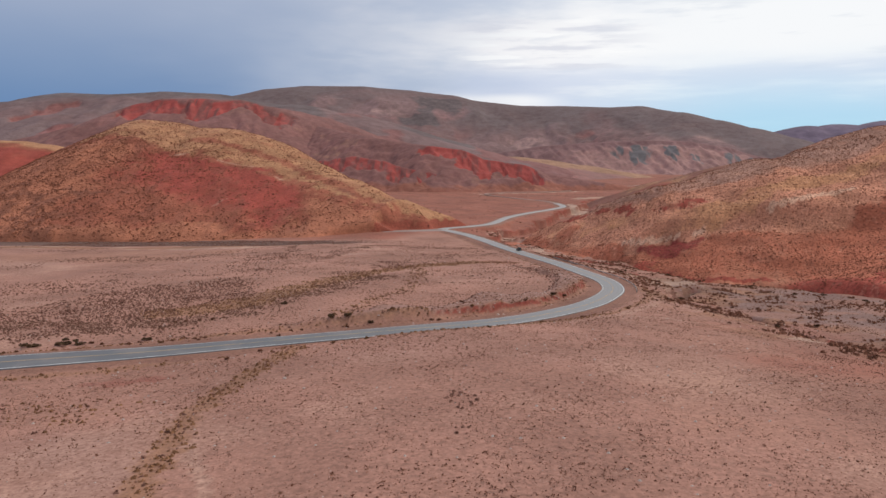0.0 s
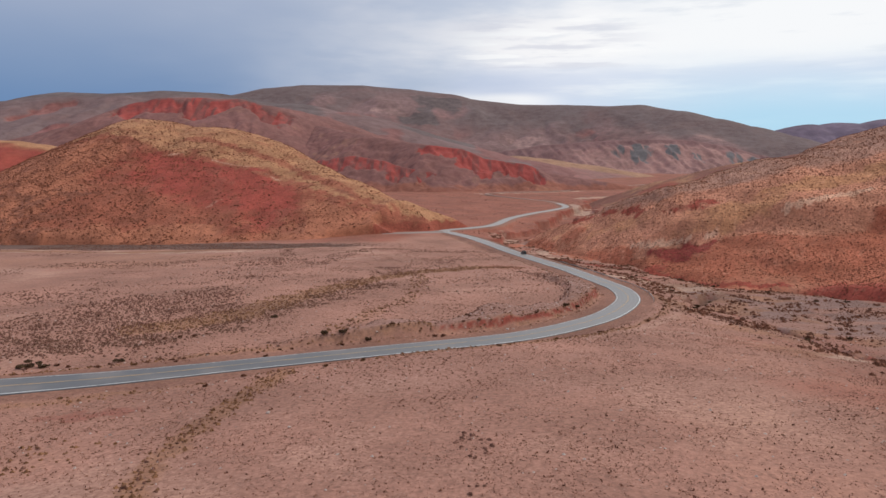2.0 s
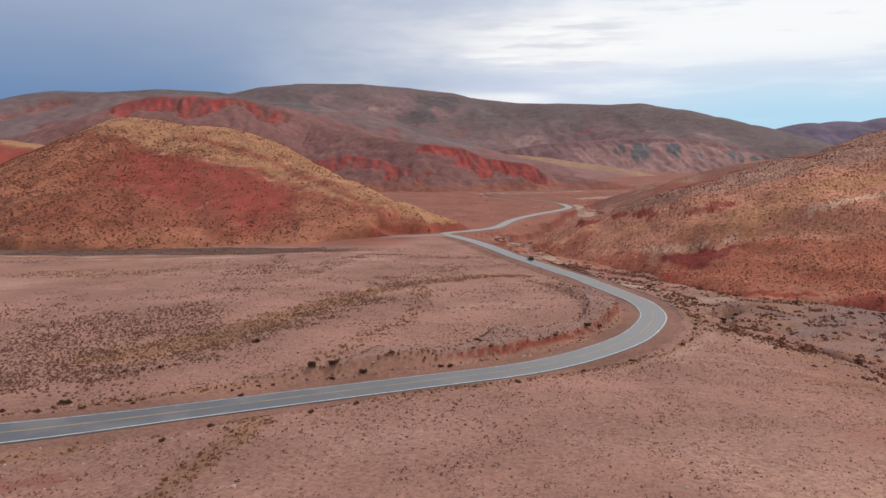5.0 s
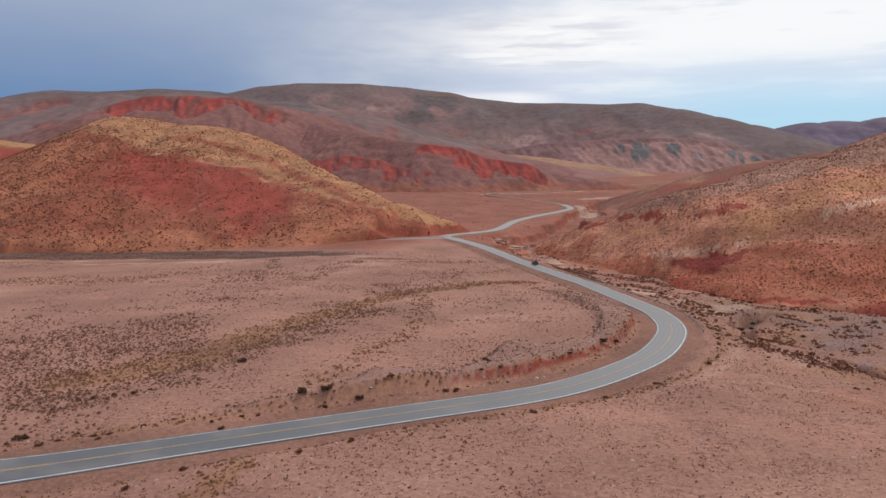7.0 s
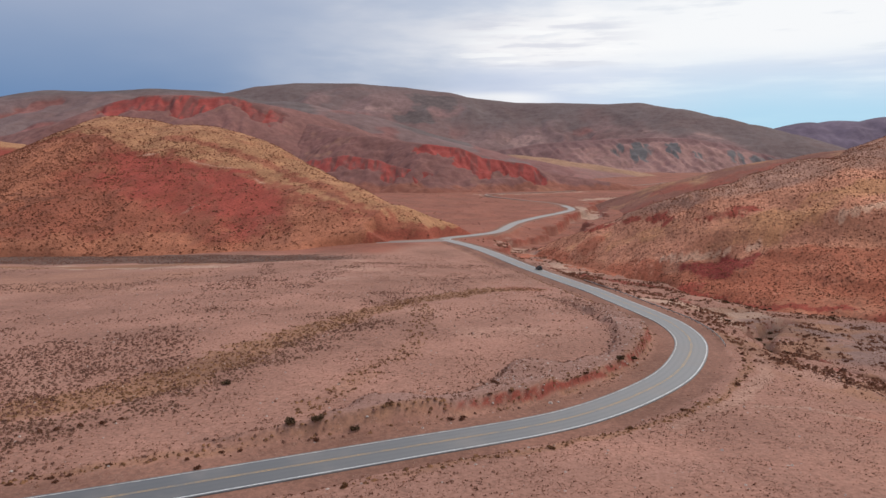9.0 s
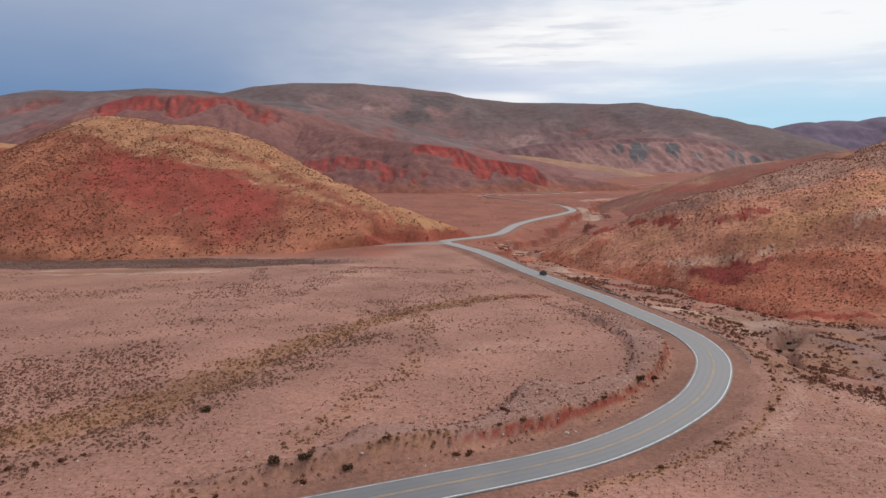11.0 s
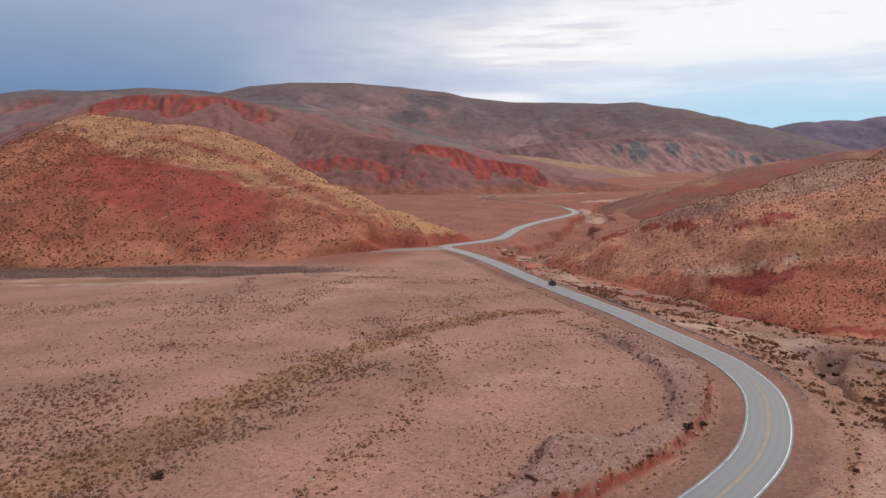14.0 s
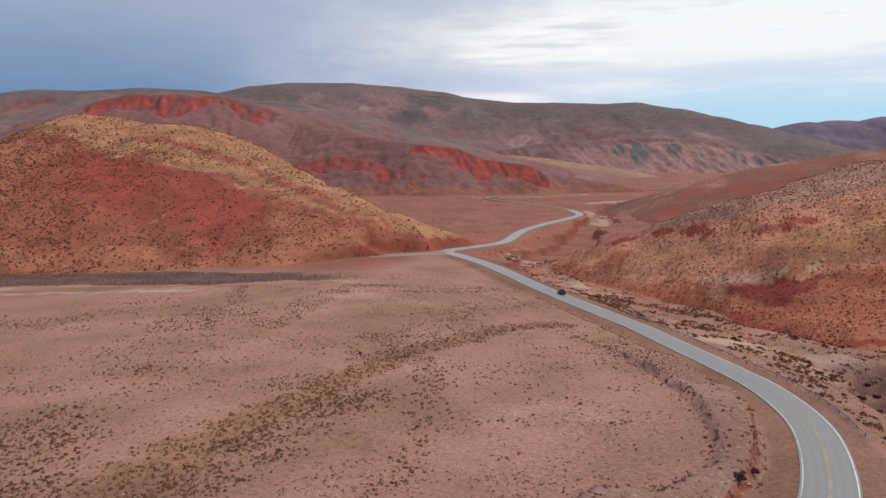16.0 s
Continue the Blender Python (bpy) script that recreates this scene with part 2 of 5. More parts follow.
def ground(x, y, fine=True):
    z = plain(x, y)
    big = step(np.hypot(x, y - 300), 900, 1500)
    z = z + (fbm(x / 38, y / 38, 4, 5) - 0.5) * 1.3 * (1 - big) + (fbm(x / 300, y / 300, 4, 8) - 0.5) * 10 * big
    if fine:
        z = z + (fbm(x / 3.6, y / 3.6, 2, 21) - 0.5) * 0.15 * (1 - big)
    z = z + (fbm(x / 13, y / 13, 4, 27) - 0.45) * 5.0 * step(x - 0.25 * (440 - y), 62, 78) * step(y, 340, 390) * (1 - step(y, 560, 640)) * (1 - step(x, 150, 190))
    # the river and its cut banks
    d, run, side, level = along(x, y, RIVER)
    ragged = d - 36 * (1 - step(run, 330, 450)) + (fbm(x / 9, y / 9, 4, 31) - 0.5) * 15 + (fbm(x / 45, y / 45, 2, 33) - 0.5) * 22
    bed = level + (fbm(x / 6, y / 6, 4, 35) - 0.5) * 1.4
    z = z + (np.minimum(bed, z) - z) * (1 - step(ragged, 13, 16))
    rills = (1 - step(sharp(x / 34, y / 24, 2, 47), 0.03, 0.17)) * (1 - step(ragged, 30, 46)) * step(ragged, 11, 16) * (1 - step(y, 420, 480))
    z = z - 1.3 * (1 - step(ragged, 18, 40)) * step(ragged, 13, 16) - 1.9 * rills
    z = z - 3.6 * gulch(x, y)
    # the dry wash under the west hill
    d, run, side, level = along(x, y, WASH)
    ragged = d + (fbm(x / 14, y / 14, 3, 37) - 0.5) * 14
    z = z - 0.5 * (1 - step(ragged, 26, 32))
    # bank of spoil on the inside of the bend
    d, run, side, level = along(x, y, ROAD)
    inner = spoil_bank(x, y, d, side)
    z = z + inner * (0.7 + 1.6 * np.clip(fbm(x / 7, y / 7, 3, 43) - 0.28, 0, 1) + 0.6 * sharp(x / 9, y / 9, 2, 44))
    # the road's bench: flat under the road, a ditch, then a slope back to the land
    edge = d + (fbm(x / 7, y / 7, 3, 45) - 0.5) * 1.6
    z = z + (level - 0.12 - 0.03 * np.clip(d - 4, 0, 4) - z) * (1 - step(edge, 7.0, 11.5 - 1.3 * inner))
    ditch = np.exp(-((edge - 9.3) / 1.0) ** 2) * step(-side, 0, 1) * step(run, 300, 372)
    z = z - 0.6 * ditch
    d2, run2, side2, level2 = along(x, y, TRACK)
    z = z + (-12.75 - z) * (1 - step(d2, 11, 16)) * step(d, 4, 9)
    return z


WEST_HILL = [(-580, 735, -25), (-465, 762, 10), (-430, 760, 27), (-376, 745, 52), (-330, 724, 67), (-300, 717, 72.5), (-284, 717, 77), (-268, 716, 75), (-257, 716, 70.5), (-240, 714, 68.5), (-207, 705, 68),
             (-177, 694, 61), (-147, 682, 49), (-113, 645, 37), (-82, 604, 25), (-32, 562, 8.5), (-4, 546, -1.5), (10, 548, -12)]
EAST_SPUR = [(70, 476, -16), (88, 462, 3), (110, 449, 11.5), (147, 445, 22), (180, 443, 30), (207, 446, 39), (290, 465, 60), (410, 500, 85), (600, 540, 110)]
EAST_RIDGE = [(180, 870, -20), (238, 850, -7), (263, 840, 3), (295, 835, 14), (325, 828, 25), (351, 825, 32), (377, 822, 39), (441, 820, 49), (600, 800, 80), (800, 790, 110)]


def west_hill(x, y):
    z = crest(x, y, WEST_HILL, 0.40, 12, 5.0, 42, 11, 12)
    z = z + (fbm(x / 30, y / 30, 4, 12) - 0.5) * 3.0 + (fbm(x / 5, y / 5, 3, 13) - 0.5) * 0.5
    west = 49 + (x + 376) * 0.46 + (y - 740) * 0.25 + (fbm(x / 20, y / 20, 3, 24) - 0.5) * 4
    z = -6 * np.logaddexp(-z / 6, -west / 6)
    # the far side drops away faster towards the valley
    z = z - 0.34 * np.clip(-along(x, y, WEST_HILL)[2] - 3, 0, 120) * step(x, -240, -120)
    z = z - 30 * (1 - step(along(x, y, WASH)[0] + (fbm(x / 18, y / 18, 3, 30) - 0.5) * 10, 3, 25))
    # cuttings above the road and the turn-off
    d, run, side, level = along(x, y, ROAD)
    lift = np.clip(d - 7.5, 0, 400)
    z = np.minimum(z, level - 0.5 + np.minimum(lift * 1.5, 5 + lift * 0.55)) - 60 * step(side, 2, 8) * (1 - step(d, 150, 200))
    d, run, side, level = along(x, y, TRACK)
    lift = np.clip(d - 9 + (fbm(x / 6, y / 6, 3, 14) - 0.5) * 3, 0, 400)
    z = np.minimum(z, -13.2 + np.minimum(lift * 2.2, 5 + lift * 0.6) + 30 * (1 - step(x, -75, -24)))
    z = z - 40 * step(-side, 0, 6) * step(x, -80, -34) * (1 - step(x, 6, 12))
    return z - 0.8 * (1 - sharp((x * 0.83 - y * 0.4) / 15, (x * 0.4 + y * 0.83) / 70, 2, 28))


RED_CUT = [(215, 215), (188, 262), (171, 298), (166, 318), (158, 334), (141, 345)]


def east_spur(x, y):
    z = crest(x, y, EAST_SPUR, 0.50, 15, 3.0, 34, 15, 14)
    front = np.exp(-((x - 128) / 20) ** 2 - ((y - 399) / 9) ** 2)
    z = z + (fbm(x / 24, y / 24, 4, 16) - 0.5) * 4.0 + (fbm(x / 70, y / 70, 2, 26) - 0.5) * 4 + (fbm(x / 5, y / 5, 3, 17) - 0.5) * 0.7
    z = np.minimum(z, -14 + (x - 66) * 0.8 + (y - 470) * 0.3 + (fbm(x / 14, y / 14, 3, 25) - 0.5) * 8) - 3.0 * front - 8 * step(404 - 0.25 * (x - 120) - y, 0, 9)
    scar = (x - 125.5) * 0.37 + (y - 386.5) * 0.93
    z = z - 0.9 * np.exp(-(((x - 125.5) * 0.93 - (y - 386.5) * 0.37) / 15) ** 2) * step(-scar + (fbm(x / 6, y / 6, 3, 41) - 0.5) * 4, -9, -6.5) * (1 - step(-scar, 4, 16))
    z = z + 0.45 * np.sin(z * 0.85 + 3 * fbm(x / 30, y / 30, 2, 29))
    d, run, side, level = along(x, y, RIVER)
    d = d - 34 * (1 - step(run, 330, 450))
    z = np.minimum(z, level + np.clip(d - 10 + (fbm(x / 8, y / 8, 3, 20) - 0.5) * 6, 0, 900) * 0.75)
    # the river's undercut outer bank
    d, run, side, level = along(x, y, RED_CUT)
    back = side + (fbm(x / 7, y / 7, 3, 22) - 0.5) * 4 - 1.2 * sharp(run / 7, side / 30, 2, 23)
    bluff = -17.5 + 7.0 * step(back, 0, 7) * (1 - 0.85 * step(run, 92, 132)) + 0.22 * np.clip(back - 7, 0, 400) - 6 * (1 - step(back, -4, 1))
    z = np.where((x > 130) & (y < 352), np.maximum(z, bluff), z)
    # rills down the clay face above the river
    return z - 1.5 * (1 - sharp(run / 13 + 0.5 * fbm(x / 20, y / 20, 2, 38), side / 60, 3, 39)) * step(side, 4, 14) * (1 - step(side, 60, 110)) * (y < 400)


def east_ridge(x, y):
    z = crest(x, y, EAST_RIDGE, 0.30, 14, 4.0, 60, 18, 20) + (fbm(x / 40, y / 40, 4, 19) - 0.5) * 3
    return np.minimum(z, -18 + 0.5 * (x - 183 - 0.12 * (y - 800)))


def land(x, y):
    return np.maximum(np.maximum(ground(x, y), west_hill(x, y)), np.maximum(east_spur(x, y), east_ridge(x, y)))


# ---- materials ----
def material(name):
    m = bpy.data.materials.new(name)
    m.use_nodes = True
    return m, m.node_tree, m.node_tree.nodes["Principled BSDF"]


def link_mix(nt, fac, a, b, blend="MIX"):
    n = nt.nodes.new("ShaderNodeMix")
    n.data_type, n.blend_type = "RGBA", blend
    for i, v in ((0, fac), (6, a), (7, b)):
        if isinstance(v, (int, float)):
            n.inputs[i].default_value = v
        elif isinstance(v, tuple):
            n.inputs[i].default_value = (*v, 1)
        else:
            nt.links.new(v, n.inputs[i])
    return n.outputs[2]


def link_math(nt, op, a, b=None, clamp=False):
    n = nt.nodes.new("ShaderNodeMath")
    n.operation, n.use_clamp = op, clamp
    for i, v in enumerate((a, b)):
        if v is None:
            continue
        if isinstance(v, (int, float)):
            n.inputs[i].default_value = v
        else:
            nt.links.new(v, n.inputs[i])
    return n.outputs[0]


def link_range(nt, v, a, b, lo=0.0, hi=1.0):
    n = nt.nodes.new("ShaderNodeMapRange")
    n.interpolation_type = "SMOOTHSTEP"
    for i, w in ((1, a), (2, b), (3, lo), (4, hi)):
        n.inputs[i].default_value = w
    nt.links.new(v, n.inputs[0])
    return n.outputs[0]


def link_noise(nt, vec, scale, detail=4.0, rough=0.55):
    n = nt.nodes.new("ShaderNodeTexNoise")
    n.inputs["Scale"].default_value, n.inputs["Detail"].default_value, n.inputs["Roughness"].default_value = scale, detail, rough
    nt.links.new(vec, n.inputs["Vector"])
    return n.outputs["Fac"]


def earth(name, base, layers, coarse, fine, ragged=0.5, contrast=0.5, bump=0.4, specks=None):
    """Dry soil: a base colour, layers of (attribute, colour) with ragged edges, and variation at two sizes (cells per metre)."""
    m, nt, bsdf = material(name)
    pos = nt.nodes.new("ShaderNodeNewGeometry").outputs["Position"]
    big, small = link_noise(nt, pos, coarse, 5), link_noise(nt, pos, fine, 5, 0.65)
    mixed = link_math(nt, "ADD", link_math(nt, "MULTIPLY", big, 0.55), link_math(nt, "MULTIPLY", small, 0.45))
    col = base
    for attr, tint in layers:
        a = nt.nodes.new("ShaderNodeAttribute")
        a.attribute_name = attr
        f = link_math(nt, "ADD", a.outputs["Fac"], link_math(nt, "MULTIPLY", link_math(nt, "SUBTRACT", mixed, 0.5), ragged * 2))
        f = link_math(nt, "MULTIPLY", link_range(nt, f, 0.18, 0.82), link_range(nt, a.outputs["Fac"], 0.0, 0.12))
        col = link_mix(nt, f, col, tint)
    light = link_range(nt, big, 0.25, 0.75, 1 - contrast * 0.5, 1 + contrast * 0.4)
    grain = link_range(nt, small, 0.25, 0.75, 1 - contrast * 0.6, 1 + contrast * 0.5)
    shade = nt.nodes.new("ShaderNodeVectorMath")
    shade.operation = "SCALE"
    nt.links.new(col, shade.inputs[0]) if not isinstance(col, tuple) else None
    if isinstance(col, tuple):
        shade.inputs[0].default_value = col
    nt.links.new(link_math(nt, "MULTIPLY", light, grain), shade.inputs["Scale"])
    col = shade.outputs[0]
    for size, dark, amount in specks or ():
        dots = nt.nodes.new("ShaderNodeTexVoronoi")
        dots.inputs["Scale"].default_value = size
        nt.links.new(pos, dots.inputs["Vector"])
        where = link_range(nt, link_noise(nt, pos, size * 0.16, 3), 0.42, 0.62, 0.0, amount)
        spot = link_range(nt, dots.outputs["Distance"], 0.34, 0.16)
        col = link_mix(nt, link_math(nt, "MULTIPLY", spot, where), col, dark)
    nt.links.new(col, bsdf.inputs["Base Color"])
    bsdf.inputs["Roughness"].default_value = 0.95
    bsdf.inputs["Specular IOR Level"].default_value = 0.15
    b = nt.nodes.new("ShaderNodeBump")
    b.inputs["Strength"].default_value, b.inputs["Distance"].default_value = bump, 0.25 / fine
    nt.links.new(small, b.inputs["Height"])
    nt.links.new(b.outputs[0], bsdf.inputs["Normal"])
    return m


def plain_mat(name, colour, rough=0.6, metal=0.0, vary=0.15, scale=3.0):
    m, nt, bsdf = material(name)
    pos = nt.nodes.new("ShaderNodeNewGeometry").outputs["Position"]
    n = link_noise(nt, pos, scale, 5)
    dark, lite = tuple(c * (1 - vary) for c in colour), tuple(min(1, c * (1 + vary)) for c in colour)
    nt.links.new(link_mix(nt, link_range(nt, n, 0.3, 0.7), dark, lite), bsdf.inputs["Base Color"])
    bsdf.inputs["Roughness"].default_value, bsdf.inputs["Metallic"].default_value = rough, metal
    return m


def leaf_mat(name, low, high):
    m, nt, bsdf = material(name)
    rnd = nt.nodes.new("ShaderNodeNewGeometry").outputs["Random Per Island"]
    nt.links.new(link_mix(nt, rnd, low, high), bsdf.inputs["Base Color"])
    bsdf.inputs["Roughness"].default_value = 0.9
    bsdf.inputs["Specular IOR Level"].default_value = 0.1
    return m


PINK, RED, BRIGHT_RED, TAN, PALE = (0.368, 0.185, 0.136), (0.275, 0.068, 0.048), (0.28, 0.054, 0.042), (0.385, 0.198, 0.108), (0.49, 0.315, 0.235)
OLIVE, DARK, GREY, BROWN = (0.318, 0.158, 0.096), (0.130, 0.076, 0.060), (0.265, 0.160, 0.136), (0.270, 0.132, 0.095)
SOIL = earth("valley_soil", PINK, (("pale", PALE), ("grey", GREY), ("olive", OLIVE), ("dark", DARK), ("dirt", BROWN), ("brown", (0.305, 0.114, 0.078)), ("red", RED)), 0.035, 1.3, 0.5, 0.46, 0.10, ((0.9, (0.20, 0.105, 0.078), 0.6), (1.6, (0.19, 0.095, 0.068), 0.5), (2.3, (0.17, 0.085, 0.06), 0.75), (3.1, (0.46, 0.30, 0.24), 0.5)))
WEST = earth("west_hill_soil", (0.345, 0.112, 0.068), (("orange", (0.425, 0.160, 0.092)), ("red", (0.330, 0.072, 0.052)), ("tan", (0.455, 0.225, 0.118)), ("pale", (0.58, 0.36, 0.26)), ("dark", (0.215, 0.085, 0.056)), ("cut", (0.330, 0.092, 0.060))), 0.06, 0.8, 0.4, 0.44, 0.8, ((0.45, (0.17, 0.075, 0.047), 0.55), (1.1, (0.16, 0.07, 0.045), 0.55)))
EAST = earth("east_hill_soil", (0.575, 0.248, 0.152), (("grey", (0.40, 0.212, 0.152)), ("tan", (0.54, 0.252, 0.130)), ("clay", (0.440, 0.142, 0.082)), ("dark", (0.26, 0.090, 0.058)), ("red", (0.365, 0.082, 0.056)), ("maroon", (0.270, 0.052, 0.042)), ("pale", (0.66, 0.375, 0.250))), 0.05, 0.8, 0.45, 0.52, 0.8, ((0.24, (0.30, 0.125, 0.080), 0.45), (0.5, (0.22, 0.115, 0.08), 0.45), (1.2, (0.20, 0.10, 0.068), 0.5)))
RIDGE = earth("red_ridge_soil", (0.232, 0.096, 0.070), (("tan", TAN), ("red", RED)), 0.02, 0.3, 0.6, 0.3, 0.4)
BAD = earth("badland_clay", (0.238, 0.110, 0.096), (("apron", (0.290, 0.112, 0.078)), ("red", (0.335, 0.072, 0.060)), ("tan", (0.30, 0.17, 0.09)), ("dark", (0.150, 0.070, 0.062))), 0.012, 0.09, 0.6, 0.36, 0.5)
# base and dark tint greyed towards blue: distance haze put into the colour
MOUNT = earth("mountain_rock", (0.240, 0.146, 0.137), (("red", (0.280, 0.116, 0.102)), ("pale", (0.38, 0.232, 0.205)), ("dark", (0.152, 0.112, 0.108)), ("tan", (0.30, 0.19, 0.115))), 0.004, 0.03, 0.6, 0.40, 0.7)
CLIFF = earth("cliff_clay", (0.345, 0.192, 0.170), (("top", (0.232, 0.126, 0.120)), ("red", (0.27, 0.115, 0.098)), ("slate", (0.165, 0.146, 0.146)), ("tan", (0.37, 0.205, 0.130))), 0.008, 0.05, 0.6, 0.34, 0.5)
# the blue-violet of distance haze is mixed into this rock colour
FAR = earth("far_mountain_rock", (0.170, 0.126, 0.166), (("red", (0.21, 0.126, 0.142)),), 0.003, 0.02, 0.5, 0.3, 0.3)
SCRUB_DARK = leaf_mat("dark_scrub", (0.105, 0.045, 0.028), (0.255, 0.108, 0.066))
SCRUB_HILL = leaf_mat("hill_scrub", (0.090, 0.032, 0.019), (0.265, 0.092, 0.050))
SCRUB_FLAT = leaf_mat("flat_scrub", (0.105, 0.050, 0.036), (0.275, 0.132, 0.096))
SCRUB_BROWN = leaf_mat("brown_stubble", (0.140, 0.064, 0.041), (0.330, 0.152, 0.099))
SCRUB_OLIVE = leaf_mat("golden_scrub", (0.135, 0.064, 0.034), (0.315, 0.155, 0.082))
SCRUB_GREY = leaf_mat("grey_scrub", (0.120, 0.060, 0.040), (0.250, 0.130, 0.090))
SCRUB_GREEN = leaf_mat("green_bush", (0.070, 0.042, 0.025), (0.155, 0.092, 0.052))


# ---- mesh helpers ----
def mesh_of(name, verts, faces, mat, smooth=False, attrs=None):
    me = bpy.data.meshes.new(name)
    verts, faces = np.asarray(verts, np.float32), np.asarray(faces, np.int32)
    n, k = faces.shape
    me.vertices.add(len(verts))
    me.vertices.foreach_set("co", verts.ravel())
    me.loops.add(n * k)
    me.loops.foreach_set("vertex_index", faces.ravel())
    me.polygons.add(n)
    me.polygons.foreach_set("loop_start", np.arange(0, n * k, k, dtype=np.int32))
    me.polygons.foreach_set("loop_total", np.full(n, k, np.int32))
    me.polygons.foreach_set("use_smooth", np.full(n, smooth))
    me.update(calc_edges=True)
    me.materials.append(mat)
    for key, value in (attrs or {}).items():
        a = me.attributes.new(key, "FLOAT", "POINT")
        a.data.foreach_set("value", np.clip(value, 0, 1).astype(np.float32).ravel())
    return me


def part(name, bm, mat, parent=None, label=""):
    me = bpy.data.meshes.new(name)
    bm.to_mesh(me)
    bm.free()
    me.materials.append(mat)
    ob = new(name, me)
    ob.parent = parent
    return tagged(ob, label)


def sheet(name, xs, ys, height, mat, attrs, keep=None):
    """Land over a grid of lines, with its colour layers."""
    gx, gy = np.meshgrid(xs, ys)
    z = height(gx, gy)
    i = np.arange(gx.size).reshape(gx.shape)
    quads = np.stack([i[:-1, :-1], i[:-1, 1:], i[1:, 1:], i[1:, :-1]], -1).reshape(-1, 4)
    verts = np.column_stack([gx.ravel(), gy.ravel(), z.ravel()])
    layers = {k: v.ravel() for k, v in attrs(gx, gy, z).items()}
    if keep is not None:
        ok = keep(gx, gy, z).ravel()
        quads = quads[ok[quads].any(axis=1)]
        used = np.unique(quads)
        back = np.zeros(len(verts), np.int64)
        back[used] = np.arange(len(used))
        verts, quads, layers = verts[used], back[quads], {k: v[used] for k, v in layers.items()}
    return new(name, mesh_of(name, verts, quads, mat, True, layers))


def graded(lo, hi, fine, ends, grow):
    """Grid lines: even between lo and hi, then wider and wider out to the ends."""
    mid = list(np.arange(lo, hi, fine))
    size, at = fine, mid[-1]
    while at < ends[1]:
        size *= grow
        at += size
        mid.append(at)
    size, at = fine, lo
    while at > ends[0]:
        size *= grow
        at -= size
        mid.insert(0, at)
    return np.array(mid)


# ---- the ground ----
def band(x, y, line, width, seed, amp=0.9):
    d = along(x, y, line)[0] + (fbm(x / (width * 0.9), y / (width * 0.9), 3, seed) - 0.5) * width * 2 * amp
    return 1 - step(d, width * 0.45, width * 1.15)


def blot(x, y, cx, cy, rx, ry, seed, turn=0.0):
    c, s = math.cos(radians(turn)), math.sin(radians(turn))
    u, v = ((x - cx) * c + (y - cy) * s) / rx, (-(x - cx) * s + (y - cy) * c) / ry
    d = np.hypot(u, v) + (fbm(x / min(rx, ry) * 1.3, y / min(rx, ry) * 1.3, 4, seed) - 0.5) * 1.3
    return 1 - step(d, 0.6, 1.15)


GULLY = [(36, 330), (18, 321), (5, 300), (-6, 285), (-17, 265), (-24, 247), (-33, 230), (-40, 214), (-45, 201), (-52, 191), (-64, 184)]
DARK_GULLY = [(-15, 246), (-20, 235), (-30, 215), (-35, 203), (-41, 188), (-56, 173), (-72, 167), (-92, 174), (-125, 168)]
FORK = [(-6, 281), (-3, 262), (-3, 245), (-4, 229), (-7, 212), (-12, 202), (-15, 192), (-18, 183), (-20, 177)]
CREEK = [(40, 462), (47, 450), (62, 428), (78, 405), (92, 384), (106, 368), (122, 356), (140, 345), (168, 336), (210, 322)]
NEAR_WASH = [(-23, 58), (-26.5, 75), (-28.5, 85), (-30.5, 95), (-30.5, 105), (-30, 116), (-27.5, 131), (-24, 143)]


def wash_bed(x, y):
    d = along(x, y, WASH)[0] + (fbm(x / 14, y / 14, 3, 37) - 0.5) * 14
    d = d + (fbm(x / 5, y / 5, 3, 32) - 0.5) * 12
    wide = 25 - 19 * step(x + 40 * (fbm(x / 30, y / 30, 2, 29) - 0.5), -150, -40)
    return (1 - step(d, wide, wide + 9)) * (0.78 + 0.22 * patches(x, y, 16, 28, 0.38, 0.58)) * (1 - 0.8 * step(x, -70, -20))


